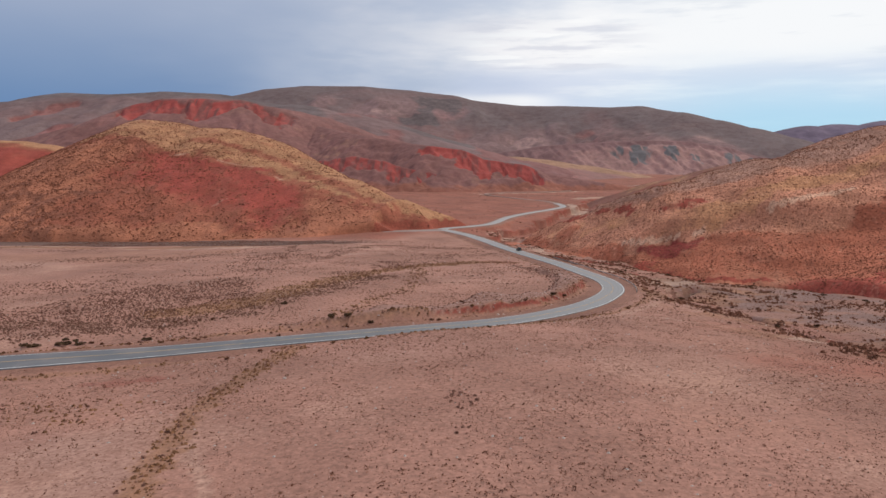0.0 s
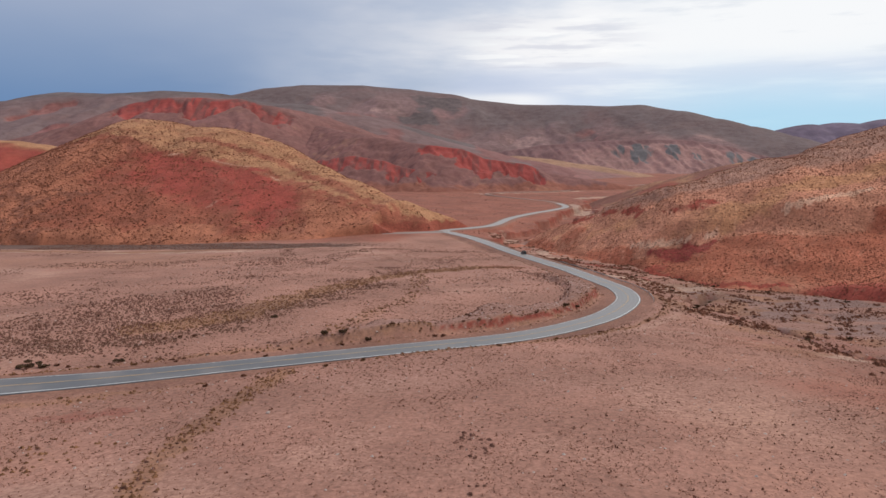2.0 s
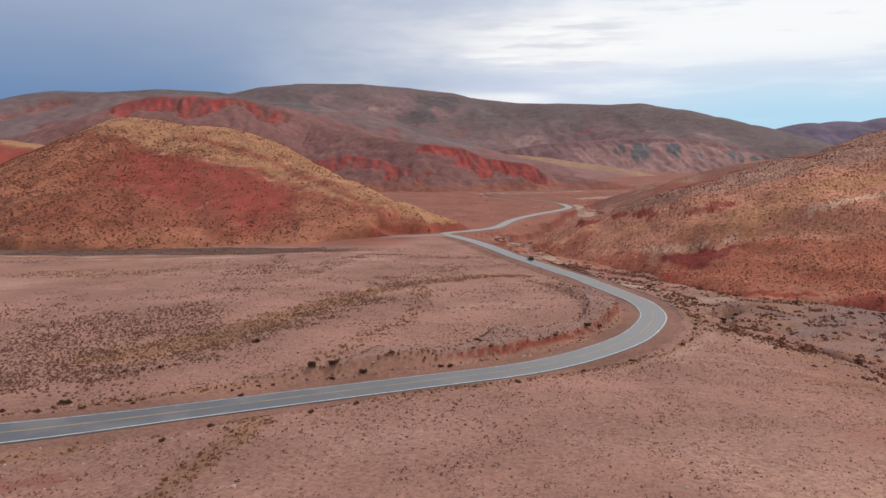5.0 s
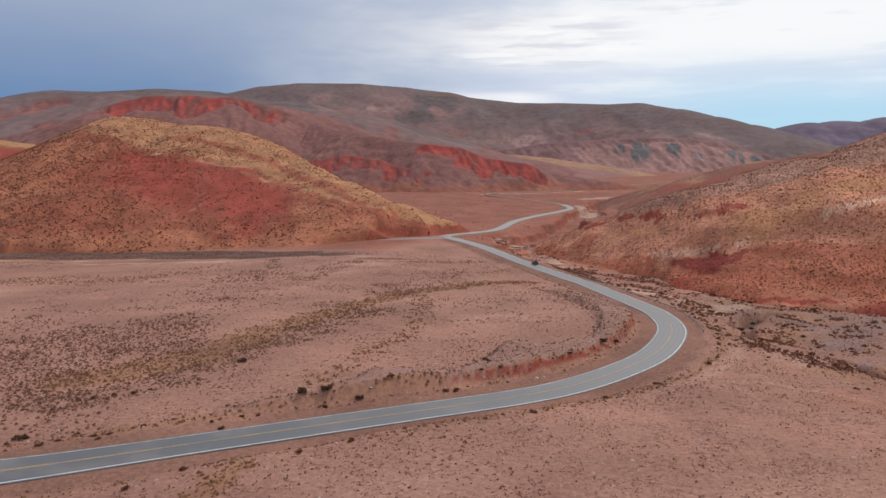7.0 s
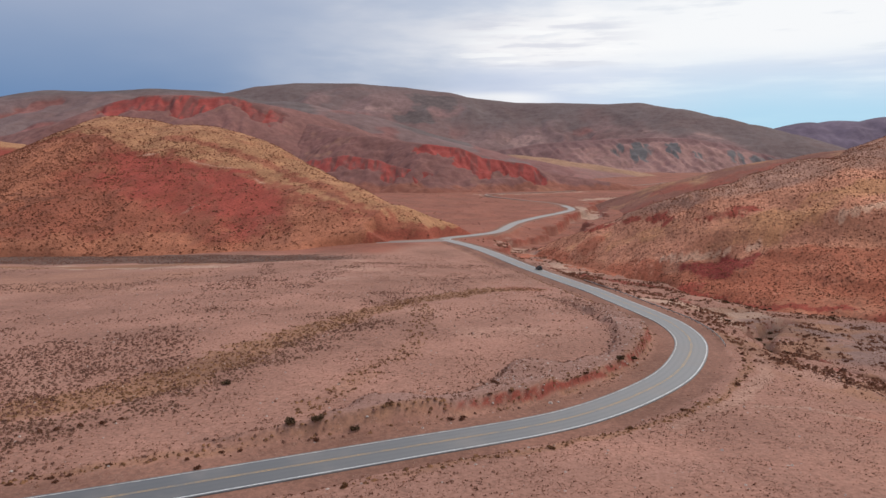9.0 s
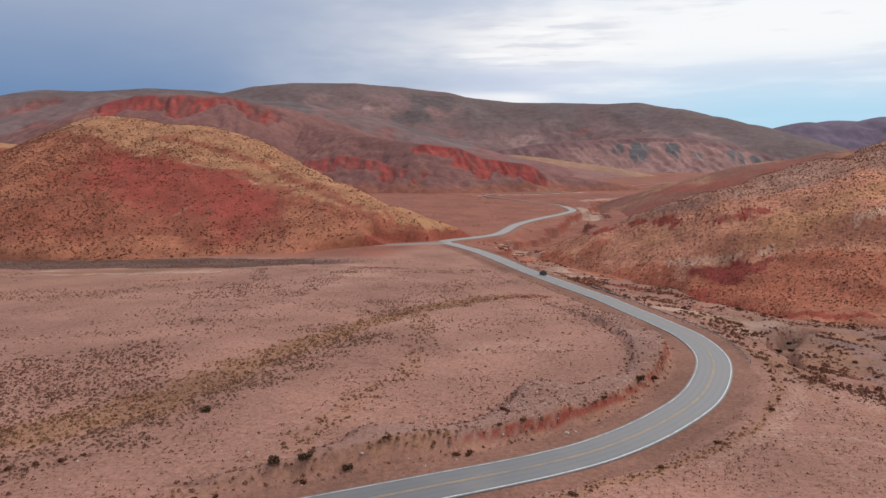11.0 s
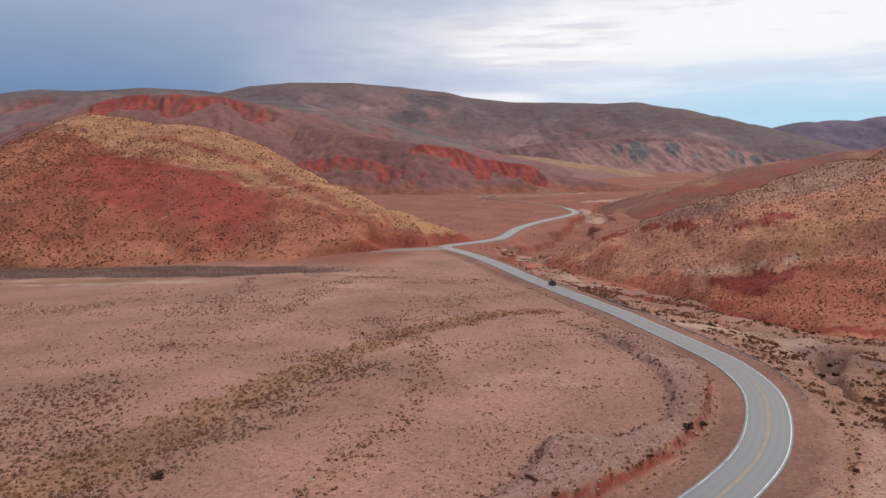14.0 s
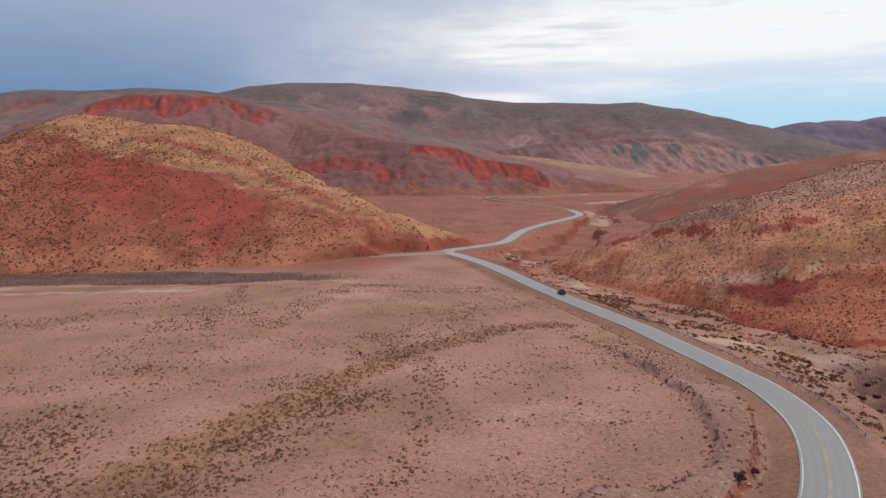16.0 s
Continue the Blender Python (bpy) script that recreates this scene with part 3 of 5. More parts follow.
def scrub_field(x, y):
    """How thickly scrub grows: olive grass in the gullies, dark bushes on the flats."""
    olive = np.maximum.reduce([0.95 * band(x, y, GULLY, 5.2 + 3.0 * (1 - step(y, 205, 250)), 50, 0.5), 0.42 * band(x, y, FORK, 3.4, 51), 0.8 * band(x, y, NEAR_WASH, 2.9, 52, 0.8), 0.3 * blot(x, y, -55, 108, 15, 9, 49)])
    dark = np.maximum.reduce([
        0.5 * band(x, y, DARK_GULLY, 5.5, 53), 0.95 * blot(x, y, -82, 205, 33, 26, 54, 35), 1.0 * blot(x, y, -82, 178, 30, 23, 45), 0.7 * blot(x, y, -58, 268, 17, 5, 55, 18), 0.7 * blot(x, y, -27, 256, 9, 5, 56, 40),
        0.6 * blot(x, y, -62, 330, 9, 28, 57, -8), 0.6 * band(x, y, [(-56, 345), (-45, 352), (-38, 395), (-20, 410)], 6, 58), 0.5 * band(x, y, [(-18, 275), (-8, 300), (6, 330), (10, 360)], 7, 59),
        0.5 * blot(x, y, -78, 252, 10, 5, 60), 0.65 * wash_bed(x, y), 0.45 * blot(x, y, -140, 330, 34, 14, 62), 0.5 * blot(x, y, 5, 395, 26, 9, 63, 20),
        0.6 * band(x, y, [(-80, 408), (-72, 375), (-64, 344), (-46, 314), (-42, 341), (-37, 381), (-34, 410)], 4.0, 42, 0.8), 0.7 * blot(x, y, -72, 335, 13, 24, 43), 0.5 * blot(x, y, -100, 319, 6, 4, 44), 0.16 * patches(x, y, 24, 47, 0.56, 0.66) * step(y, 225, 265) * (1 - step(y, 400, 430)), 0.7 * blot(x, y, -14, 298, 8, 9, 41), 0.55 * blot(x, y, 9, 231, 8, 2.4, 39), 0.4 * blot(x, y, 24, 231, 5, 2.5, 35), 0.5 * blot(x, y, 6, 217, 5, 2, 38), 0.55 * blot(x, y, -120, 235, 26, 16, 64), 0.6 * blot(x, y, 84, 208, 14, 9, 65, -40), 0.75 * blot(x, y, 7.5, 104, 2.2, 6, 66), 0.7 * blot(x, y, 7.5, 90, 2, 2, 67)])
    return olive, dark


def patches(x, y, size, seed, lo=0.5, hi=0.66):
    return step(fbm(x / size, y / size, 4, seed), lo, hi)


def ground_layers(x, y, z):
    olive, dark = scrub_field(x, y)
    d, run, side, level = along(x, y, ROAD)
    edge = d + (fbm(x / 5, y / 5, 3, 70) - 0.5) * 3.0
    dirt = 1 - step(edge, 6.5, 10.0)
    verge = np.exp(-((edge - 9.6) / 1.3) ** 2) * step(run, 100, 200) * ((side < 0) | (run < 320))
    olive = np.maximum.reduce([olive, 0.30 * blot(x, y, 78, 132, 62, 74, 192), 0.45 * blot(x, y, -150, 345, 75, 48, 193)])
    olive = np.maximum(olive, 1.0 * band(x, y, [(-420, 398), (-300, 404), (-190, 407), (-150, 413), (-105, 418)], 9.0, 69))
    outer = np.exp(-((edge - 11.8) / 1.1) ** 2) * (side > 0) * step(run, 330, 350) * (1 - step(run, 440, 480))
    olive = np.maximum.reduce([olive, 0.75 * verge * (0.35 + fbm(x / 9, y / 9, 3, 71)), 0.8 * outer])
    red = np.exp(-((-side - 9.7 - (fbm(x / 6, y / 6, 3, 118) - 0.5) * 0.8) / 0.42) ** 2) * step(run, 345, 378) * (1 - step(run, 455, 475)) * 1.15
    red = np.maximum.reduce([red, 0.5 * blot(x, y, -49, 126.5, 9, 3.4, 72, 10) * patches(x, y, 5, 31, 0.36, 0.6), 0.35 * blot(x, y, 30, 330, 14, 7, 73)])
    spoil = spoil_bank(x, y, d, side)
    bush_flat = (1 - step(np.abs(along(x, y, GULCH)[0]), 18, 42)) * patches(x, y, 11, 114, 0.42, 0.58)
    olive = np.maximum(olive, 0.75 * bush_flat)
    rim = np.exp(-(along(x, y, RIM)[0] / 1.6) ** 2) * step(fbm(x / 4, y / 4, 2, 84), 0.35, 0.5)
    river, rrun, rside, rlevel = along(x, y, RIVER)
    river = river - 36 * (1 - step(rrun, 330, 450))
    ragged = river + (fbm(x / 9, y / 9, 4, 31) - 0.5) * 15 + (fbm(x / 45, y / 45, 2, 33) - 0.5) * 22
    bed = 1 - step(ragged, 11, 15)
    bank = np.exp(-((ragged - 15.5) / 1.8) ** 2)
    bars = bed * step(fbm(x / 16, y / 16, 3, 74), 0.42, 0.56)
    pale = np.maximum.reduce([0.7 * patches(x, y, 14, 86, 0.46, 0.62) * step(x, 48, 60) * step(y, 385, 420) * (1 - step(y, 540, 600)) * (1 - step(x, 120, 150)), 0.85 * blot(x, y, 104, 322, 24, 10, 75, -25), 0.6 * blot(x, y, 96, 290, 14, 12, 87), 0.8 * band(x, y, [(150, 344), (170, 338), (210, 326), (260, 312)], 1.8, 188), 1.1 * blot(x, y, 163, 835, 13, 60, 189), 0.24 * band(x, y, [(-30, 137), (-35, 122), (-37, 110), (-35, 95), (-33, 80)], 3.0, 76, 0.5), 0.4 * band(x, y, [(-18, 70), (-22, 81), (-27, 91)], 1.6, 40, 0.6), 0.5 * band(x, y, [(53, 184), (63, 185), (70, 180), (80, 172), (92, 166)], 1.1, 190, 0.5), 0.4 * band(x, y, [(36, 172), (53, 189), (66, 208), (74, 228), (77, 246)], 2.4, 191, 0.6), 1.5 * band(x, y, [(-420, 402), (-300, 406), (-180, 408), (-122, 404), (-98, 398)], 4.0 + 6.0 * (1 - step(x, -180, -110)), 77) * (0.35 + 0.65 * patches(x, y, 7, 37, 0.42, 0.58)),
                              0.95 * blot(x, y, 88, 167, 5, 3.5, 78), 0.95 * blot(x, y, 90, 314, 17, 12, 67, -10), 0.7 * step(y, 760, 820) * bars, 0.32 * step(fbm(x / 60, y / 60, 4, 79), 0.5, 0.66), 0.8 * blot(x, y, 52, 540, 13, 24, 80), 0.9 * band(x, y, [(60, 1130), (95, 1120), (150, 1150), (240, 1225)], 9, 115), 0.8 * band(x, y, [(190, 1000), (280, 1090), (400, 1230), (560, 1420)], 9, 116)])
    grey = np.maximum.reduce([0.48 * spoil, 0.8 * bed * (1 - 0.5 * bars) * (1 - step(y, 300, 340)) * step(x, 95, 108), 0.30 * step(fbm(x / 45, y / 45, 4, 81), 0.52, 0.7), 0.80 * wash_bed(x, y)])
    brown = 0.55 * blot(x, y, 108, 120, 66, 84, 113) + 1.0 * step(y + 0.25 * x + 55 * step(-x, 0, 40), 470, 545) * (1 - 0.5 * step(y, 1500, 2600)) * (1 - 0.8 * bars * step(y, 700, 800))
    red = np.maximum.reduce([red * (1 - 0.3 * bed), 0.75 * bank * (0.4 + 0.8 * fbm(x / 20, y / 20, 3, 82))])
    dark = np.maximum(0.45 * dark, 0.8 * wash_bed(x, y))
    dark = np.maximum(dark, 0.8 * band(x, y, DARK_GULLY, 5.5, 53) * (0.3 + fbm(x / 5, y / 5, 3, 112)))
    dark = np.maximum(dark, 0.8 * np.exp(-((along(x, y, [(-420, 372), (-250, 378), (-165, 387), (-149, 397), (-125, 409)])[0]) / 3.0) ** 2))
    dark = np.maximum(dark, 0.28 * spoil * step(fbm(x / 6, y / 6, 3, 85), 0.38, 0.60))
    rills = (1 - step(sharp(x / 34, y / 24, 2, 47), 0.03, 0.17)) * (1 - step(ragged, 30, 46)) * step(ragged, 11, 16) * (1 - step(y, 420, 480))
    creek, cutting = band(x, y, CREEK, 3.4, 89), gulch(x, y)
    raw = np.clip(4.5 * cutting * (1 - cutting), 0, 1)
    # rills, creek and channel reddened and darkened, the channel floor most
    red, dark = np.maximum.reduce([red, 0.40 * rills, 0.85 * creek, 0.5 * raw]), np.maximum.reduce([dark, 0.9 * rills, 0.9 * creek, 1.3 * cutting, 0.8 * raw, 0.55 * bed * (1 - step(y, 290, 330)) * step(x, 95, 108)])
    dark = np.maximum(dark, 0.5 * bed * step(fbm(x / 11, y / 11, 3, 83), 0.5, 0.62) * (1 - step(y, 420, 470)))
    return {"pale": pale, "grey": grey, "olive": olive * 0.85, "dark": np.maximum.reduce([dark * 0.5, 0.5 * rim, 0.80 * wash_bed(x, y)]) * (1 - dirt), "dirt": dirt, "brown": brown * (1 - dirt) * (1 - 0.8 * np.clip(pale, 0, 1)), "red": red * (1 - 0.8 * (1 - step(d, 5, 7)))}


xs = graded(-105, 155, 1.05, (-4700, 4700), 1.055)
ys = np.concatenate([graded(68, 345, 1.05, (-4700, 300), 1.06), np.arange(346.5, 620, 1.7)])
ys = np.concatenate([ys, np.arange(622, 1000, 2.6), graded(1002, 1010, 3.0, (1001, 4700), 1.05)])
ys = np.unique(ys)
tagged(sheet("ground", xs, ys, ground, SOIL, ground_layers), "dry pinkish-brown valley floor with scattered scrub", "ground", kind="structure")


# ---- hills and mountains ----
def over(depth):
    return lambda x, y, z: z > ground(x, y, False) - depth


TAN_EDGE = [(-420, 690), (-340, 668), (-305, 652), (-280, 652), (-258, 644), (-241, 629), (-209, 624), (-182, 614), (-147, 607), (-124, 592), (-106, 576), (-92, 560), (-70, 545), (-49, 534), (-23, 538), (4, 540)]
TAN_STREAK = [(-215, 655), (-190, 647), (-155, 635), (-123, 618), (-100, 595), (-77, 570), (-58, 552), (-36, 533)]
PALE_STREAK = [(-245, 629), (-229, 621), (-210, 623), (-188, 613), (-175, 612), (-150, 606), (-134, 595), (-122, 587)]


def west_layers(x, y, z):
    d, run, side, level = along(x, y, WEST_HILL)
    n = fbm(x / 26, y / 26, 5, 90, 0.6) - 0.5
    m = fbm(x / 7, y / 7, 4, 88, 0.6) - 0.5
    below = along(x, y, TAN_EDGE)[2] + n * 14 + m * 22
    tan = step(-below, -5, 7) * (0.58 + 0.9 * (fbm(x / 9, y / 9, 5, 86, 0.65) - 0.35)) * (1 - 0.55 * band(x, y, TAN_STREAK, 6.0, 87, 0.9))
    tan = tan * (0.35 + 0.65 * step(x + n * 30, -350, -300))
    red = step(below, 1, 9) * (1 - step(below + n * 40, 48, 100)) * step(x + n * 70, -285, -215) * (1 - step(x + n * 40 + m * 30, -118, -78))
    red = red * (0.75 + 0.7 * m)
    orange = np.maximum.reduce([step(below, 2, 14) * step(x + n * 60 + m * 30, -122, -70), step(below, 2, 14) * (1 - step(x + n * 60, -290, -225)) * 0.75, step(-z + n * 8 + m * 6, 5.5, 10)])
    pale = 0.5 * np.exp(-((along(x, y, PALE_STREAK)[0] + m * 4) / 1.6) ** 2) * step(fbm(x / 9, y / 9, 3, 91), 0.44, 0.58)
    pale = np.maximum(pale, 0.42 * blot(x, y, -160, 539, 9, 2.6, 92, 62))
    dark = 0.42 * step(fbm(x / 12, y / 22, 4, 93), 0.52, 0.70) * (1 - 0.7 * np.clip(tan, 0, 1))
    dark = np.maximum.reduce([dark, 0.5 * blot(x, y, -272, 655, 30, 16, 94, 20) * step(m, -0.08, 0.08), 0.6 * (1 - step(x + n * 90, -262, -175)) * step(-y + n * 40, -585, -545) * step(m, -0.10, 0.10), 0.55 * blot(x, y, -66, 556, 16, 3.2, 85, -40)])
    near = np.minimum(along(x, y, TRACK)[0], along(x, y, ROAD)[0])
    cut = (1 - step(near, 15, 18)) * (z > -15.5) * (1 - step(z + m * 6, -8, -5.5)) * step(x, -50, -38)
    return {"red": red * 1.1, "orange": orange * (1 - np.clip(red, 0, 1) * 0.7), "tan": tan, "pale": pale, "dark": dark, "cut": cut}


GREY_EDGE = [(88, 500), (99, 478), (108, 455), (127, 426), (146, 416), (182, 413), (225, 420), (262, 428), (400, 470), (560, 520)]
RED_SEAM = [(92, 486), (99, 470), (104, 460), (114, 442), (125, 420), (135, 411), (142, 408), (152, 407)]
TAN_BENCH = [(82, 480), (98, 446), (114, 421), (128, 402), (148, 396), (168, 394), (198, 401), (225, 407), (255, 411), (320, 430)]
CLAY_EDGE = [(84, 470), (96, 428), (112, 396), (136, 381), (162, 387), (181, 378), (205, 377), (237, 383), (330, 400), (520, 440)]


def east_layers(x, y, z):
    n = fbm(x / 24, y / 24, 5, 95, 0.6) - 0.5
    m = fbm(x / 6, y / 6, 4, 94, 0.6) - 0.5
    beds = fbm((x + z * 2) / 26, (y + z) / 6, 4, 107) - 0.5
    grey = step(-(along(x, y, GREY_EDGE)[2] + n * 14 + m * 12), -4, 6) * (0.75 + 0.9 * m)
    tan = np.maximum(0.75 * band(x, y, TAN_BENCH, 8.0, 109, 0.5) * (0.55 + 0.45 * step(x, 120, 160) + 1.2 * beds), 0.6 * band(x, y, [(150, 392), (172, 393), (200, 401), (250, 411)], 4.5, 108, 0.8))
    crun, cside = along(x, y, RED_CUT)[1:3]
    clay = step(along(x, y, CLAY_EDGE)[2] + n * 16 + m * 10, -2, 8) * (0.72 + 0.8 * n)
    clay = np.maximum.reduce([clay, 0.8 * step(cside, 8, 14) * (1 - step(cside, 60, 90)) * (y < 352), 0.7 * blot(x, y, 86, 462, 8, 12, 110)])
    foot = step(cside, -6, -3) * (y < 352) * (1 - step(crun, 108, 138))
    maroon = np.maximum(1.7 * np.clip(1.25 - np.hypot(((x - 125.5) * 0.93 - (y - 386.5) * 0.37) / 16, ((x - 125.5) * 0.37 + (y - 386.5) * 0.93) / 9) + 1.0 * m, 0, 1), 0.7 * blot(x, y, 139, 384, 8, 3.2, 92, 25))
    red = np.maximum.reduce([0.7 * blot(x, y, 113, 376, 7, 4, 97), 0.95 * band(x, y, RED_SEAM, 4.6, 98, 0.9) * patches(x, y, 9, 90, 0.38, 0.50), 0.6 * band(x, y, [(134, 411), (150, 407)], 2.0, 99),
                             1.1 * foot * (1 - step(cside + 30 * m, 10, 24)) * (0.6 + 0.9 * fbm(x / 6, y / 6, 3, 111)), 0.55 * foot * step(sharp(crun / 11, cside / 60, 2, 93), 0.4, 0.62) * (1 - step(cside, 18, 40))])
    red = np.maximum(red, 0.9 * band(x, y, [(73, 420), (77, 416), (93, 393), (113, 368), (120, 360), (129, 348), (143, 343), (160, 338)], 2.2, 117))
    pale = np.maximum.reduce([1.3 * band(x, y, [(107, 403.5), (116, 398), (125, 397), (135, 393.5)], 0.9, 100, 0.35), 0.7 * blot(x, y, 144, 391, 5, 2.0, 101), 0.85 * band(x, y, [(180, 386), (199, 386), (227, 394)], 2.0, 102, 0.9), 0.2 * step(beds, 0.10, 0.20), 0.3 * step(fbm(x / 3, y / 3, 3, 103), 0.58, 0.70)])
    dark = 0.2 * step(fbm(x / 15, y / 9, 4, 104), 0.54, 0.70) + 0.15 * step(-beds, 0.10, 0.2)
    seam = np.abs(((z + n * 14) / 6.5) % 1 - 0.5) * 2
    dark = np.maximum(dark, 0.28 * step(seam, 0.80, 0.97) * (1 - grey) * step(fbm(x / 20, y / 20, 3, 108), 0.40, 0.55) * step(y, 385, 400))
    return {"tan": tan, "grey": grey, "clay": clay, "red": red, "maroon": maroon, "pale": pale, "dark": dark}


tagged(sheet("hill", np.linspace(-640, 40, 420), np.linspace(420, 1000, 350), west_hill, WEST, west_layers, over(9)), "rounded red hill with a tan grassy crest and dark scrub", "hill")
tagged(sheet("hill", np.linspace(50, 520, 350), np.linspace(225, 720, 370), east_spur, EAST, east_layers, over(9)), "stony hillside with tan bands, red scars and scrub", "hill")
tagged(sheet("hill", np.linspace(90, 900, 180), np.linspace(640, 1200, 120), east_ridge, RIDGE, lambda x, y, z: {"tan": 0.35 * step(fbm(x / 70, y / 70, 3, 105), 0.5, 0.7) + 0.3 * patches(x, y, 14, 103, 0.54, 0.64), "red": 0.5 * patches(x, y, 40, 106, 0.42, 0.6)}, over(10)),
       "smooth brownish-red hill behind the stony spur", "hill")


def mountain(name, label, line, slope, round_off, wave, length, seed, x0, x1, y0, y1, nx, ny, mat, layers, deep=20.0, category="mountain", flute=0.0, scarps=(), rill=0.32):
    """A range along a crest line; its scarps (line, width) are cut into deep flutes."""
    def rib(x, y):
        w = length * rill
        return sharp((x + 0.3 * y) / w + 0.8 * fbm(x / length, y / length, 2, seed + 3), along(x, y, line)[0] / (w * 7), 2, seed + 5)

    def bare(x, y):
        if not scarps:
            return 1.0 + 0.0 * x
        return step(np.maximum.reduce([band(x, y, path, width, seed + 60 + k, 0.55) for k, (path, width) in enumerate(scarps)]) + 0.7 * (rib(x, y) - 0.4), 0.3, 0.7)

    def height(x, y):
        z = crest(x, y, line, slope, round_off, wave, length, seed, deep)
        if flute:
            z = z - flute * (1 - rib(x, y)) * step(along(x, y, line)[0], 1, length * 0.4) * (0.1 + 0.9 * bare(x, y))
        return z
    ob = sheet(name, np.linspace(x0, x1, nx), np.linspace(y0, y1, ny), height, mat, lambda x, y, z: layers(x, y, z, *along(x, y, line)[:2], bare(x, y)), over(14))
    return tagged(ob, label, category)


MAIN = [(-1900, 4480, 330), (-1385, 4505, 397), (-1036, 4505, 460), (-828, 4505, 481), (-482, 4505, 480), (-204, 4505, 458), (39, 4505, 432), (178, 4480, 398), (481, 4410, 362), (735, 4300, 353),
        (968, 4160, 337), (1115, 4105, 341), (1273, 3905, 297), (1410, 3780, 250), (1516, 3610, 204), (1630, 3460, 154), (1750, 3350, 102), (1880, 3250, 44), (2000, 3180, 0)]
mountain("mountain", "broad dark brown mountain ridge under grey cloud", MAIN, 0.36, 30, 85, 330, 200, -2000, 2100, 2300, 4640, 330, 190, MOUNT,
         lambda x, y, z, d, run, bare: {"red": 0.5 * patches(x, y, 420, 201, 0.40, 0.60) * step(d, 200, 600) + 0.4 * blot(x, y, 755, 3800, 50, 60, 203) + 0.25 * blot(x, y, 600, 4000, 70, 90, 204),
                                        "pale": np.maximum.reduce([0.5 * blot(x, y, -280, 4060, 130, 40, 205), 0.55 * patches(x, y, 150, 202, 0.58, 0.70) * step(-y, -3950, -3800)]),
                                        "dark": np.maximum.reduce([0.62 * (1 - step(d + 400 * (patches(x, y, 300, 209, 0.3, 0.7) - 0.5), 150, 700)), 1.0 * blot(x, y, -10, 4230, 150, 130, 206), 0.9 * blot(x, y, -100, 4000, 120, 90, 207), 0.5 * patches(x, y, 260, 208, 0.52, 0.68)]), "tan": 0 * z}, 60)
mountain("mountain", "low brown mountain ridge with reddish flanks", [(-2300, 2560, 160), (-1963, 2600, 192), (-1681, 2605, 213), (-1560, 2605, 229), (-1439, 2605, 238), (-1297, 2605, 264), (-1158, 2605, 259), (-957, 2605, 270), (-817, 2605, 265), (-640, 2620, 235), (-420, 2680, 190)],
         0.27, 30, 50, 210, 210, -2400, -200, 1700, 3300, 220, 150, MOUNT,
         lambda x, y, z, d, run, bare: {"red": np.maximum(0.35 * patches(x, y, 210, 211, 0.44, 0.6) * step(d, 60, 260), 1.0 * bare), "pale": 0.3 * bare * patches(x, y, 40, 213, 0.5, 0.62), "dark": (0.42 + 0.45 * (1 - step(d, 40, 220))) * (1 - bare), "tan": 0 * z}, 30, "mountain", 14.0,
         [([(-1290, 2260), (-1240, 2330), (-1199, 2385)], 40), ([(-1120, 2050), (-980, 2000)], 45)])
# dark streaks down the scarps: shade between the flutes, put into the colour
mountain("mountain", "brown mountain with deeply fluted red clay scarps", [(-1150, 1560, 20), (-951, 1600, 70), (-799, 1600, 104), (-703, 1615, 130), (-670, 1620, 145), (-643, 1625, 160), (-603, 1625, 168), (-523, 1625, 169), (-483, 1625, 166), (-441, 1630, 167), (-420, 1635, 157), (-380, 1650, 154), (-332, 1700, 147), (-279, 1740, 136), (-222, 1780, 118), (-120, 1830, 70)],
         0.42, 10, 30, 110, 220, -1250, 40, 1180, 2100, 330, 240, BAD,
         lambda x, y, z, d, run, bare: {"apron": 0 * z, "red": 0.72 * bare * (0.45 + 1.0 * fbm(x / 22, y / 40, 3, 223)), "tan": 0.25 * patches(x, y, 60, 221, 0.52, 0.64) * (1 - bare), "dark": np.maximum(0.55 * bare * step(fbm(x / 9, d / 90, 3, 224), 0.52, 0.66), 0.3 * patches(x, y, 90, 225, 0.48, 0.62))}, 10, "mountain", 17.0,
         [([(-672, 1575), (-620, 1570), (-560, 1570), (-525, 1575)], 48), ([(-508, 1545), (-480, 1570), (-448, 1595)], 34), ([(-412, 1605), (-380, 1590), (-350, 1540), (-335, 1600)], 30)], 0.16)
mountain("mountain", "smooth brown mountain shoulder sloping to the valley", [(-720, 2160, 150), (-563, 2105, 184), (-417, 2105, 192), (-288, 2100, 169), (-191, 2060, 130), (-93, 2020, 106), (38, 1960, 73), (202, 1920, 38), (367, 1900, 3)],
         0.30, 25, 36, 140, 230, -900, 620, 1380, 2700, 230, 200, MOUNT,
         lambda x, y, z, d, run, bare: {"red": 0.7 * patches(x, y, 160, 231, 0.46, 0.62), "pale": 0.3 * patches(x, y, 60, 232, 0.62, 0.72), "dark": 0.35 + 0.4 * patches(x, y, 200, 233), "tan": 0 * z}, 25)
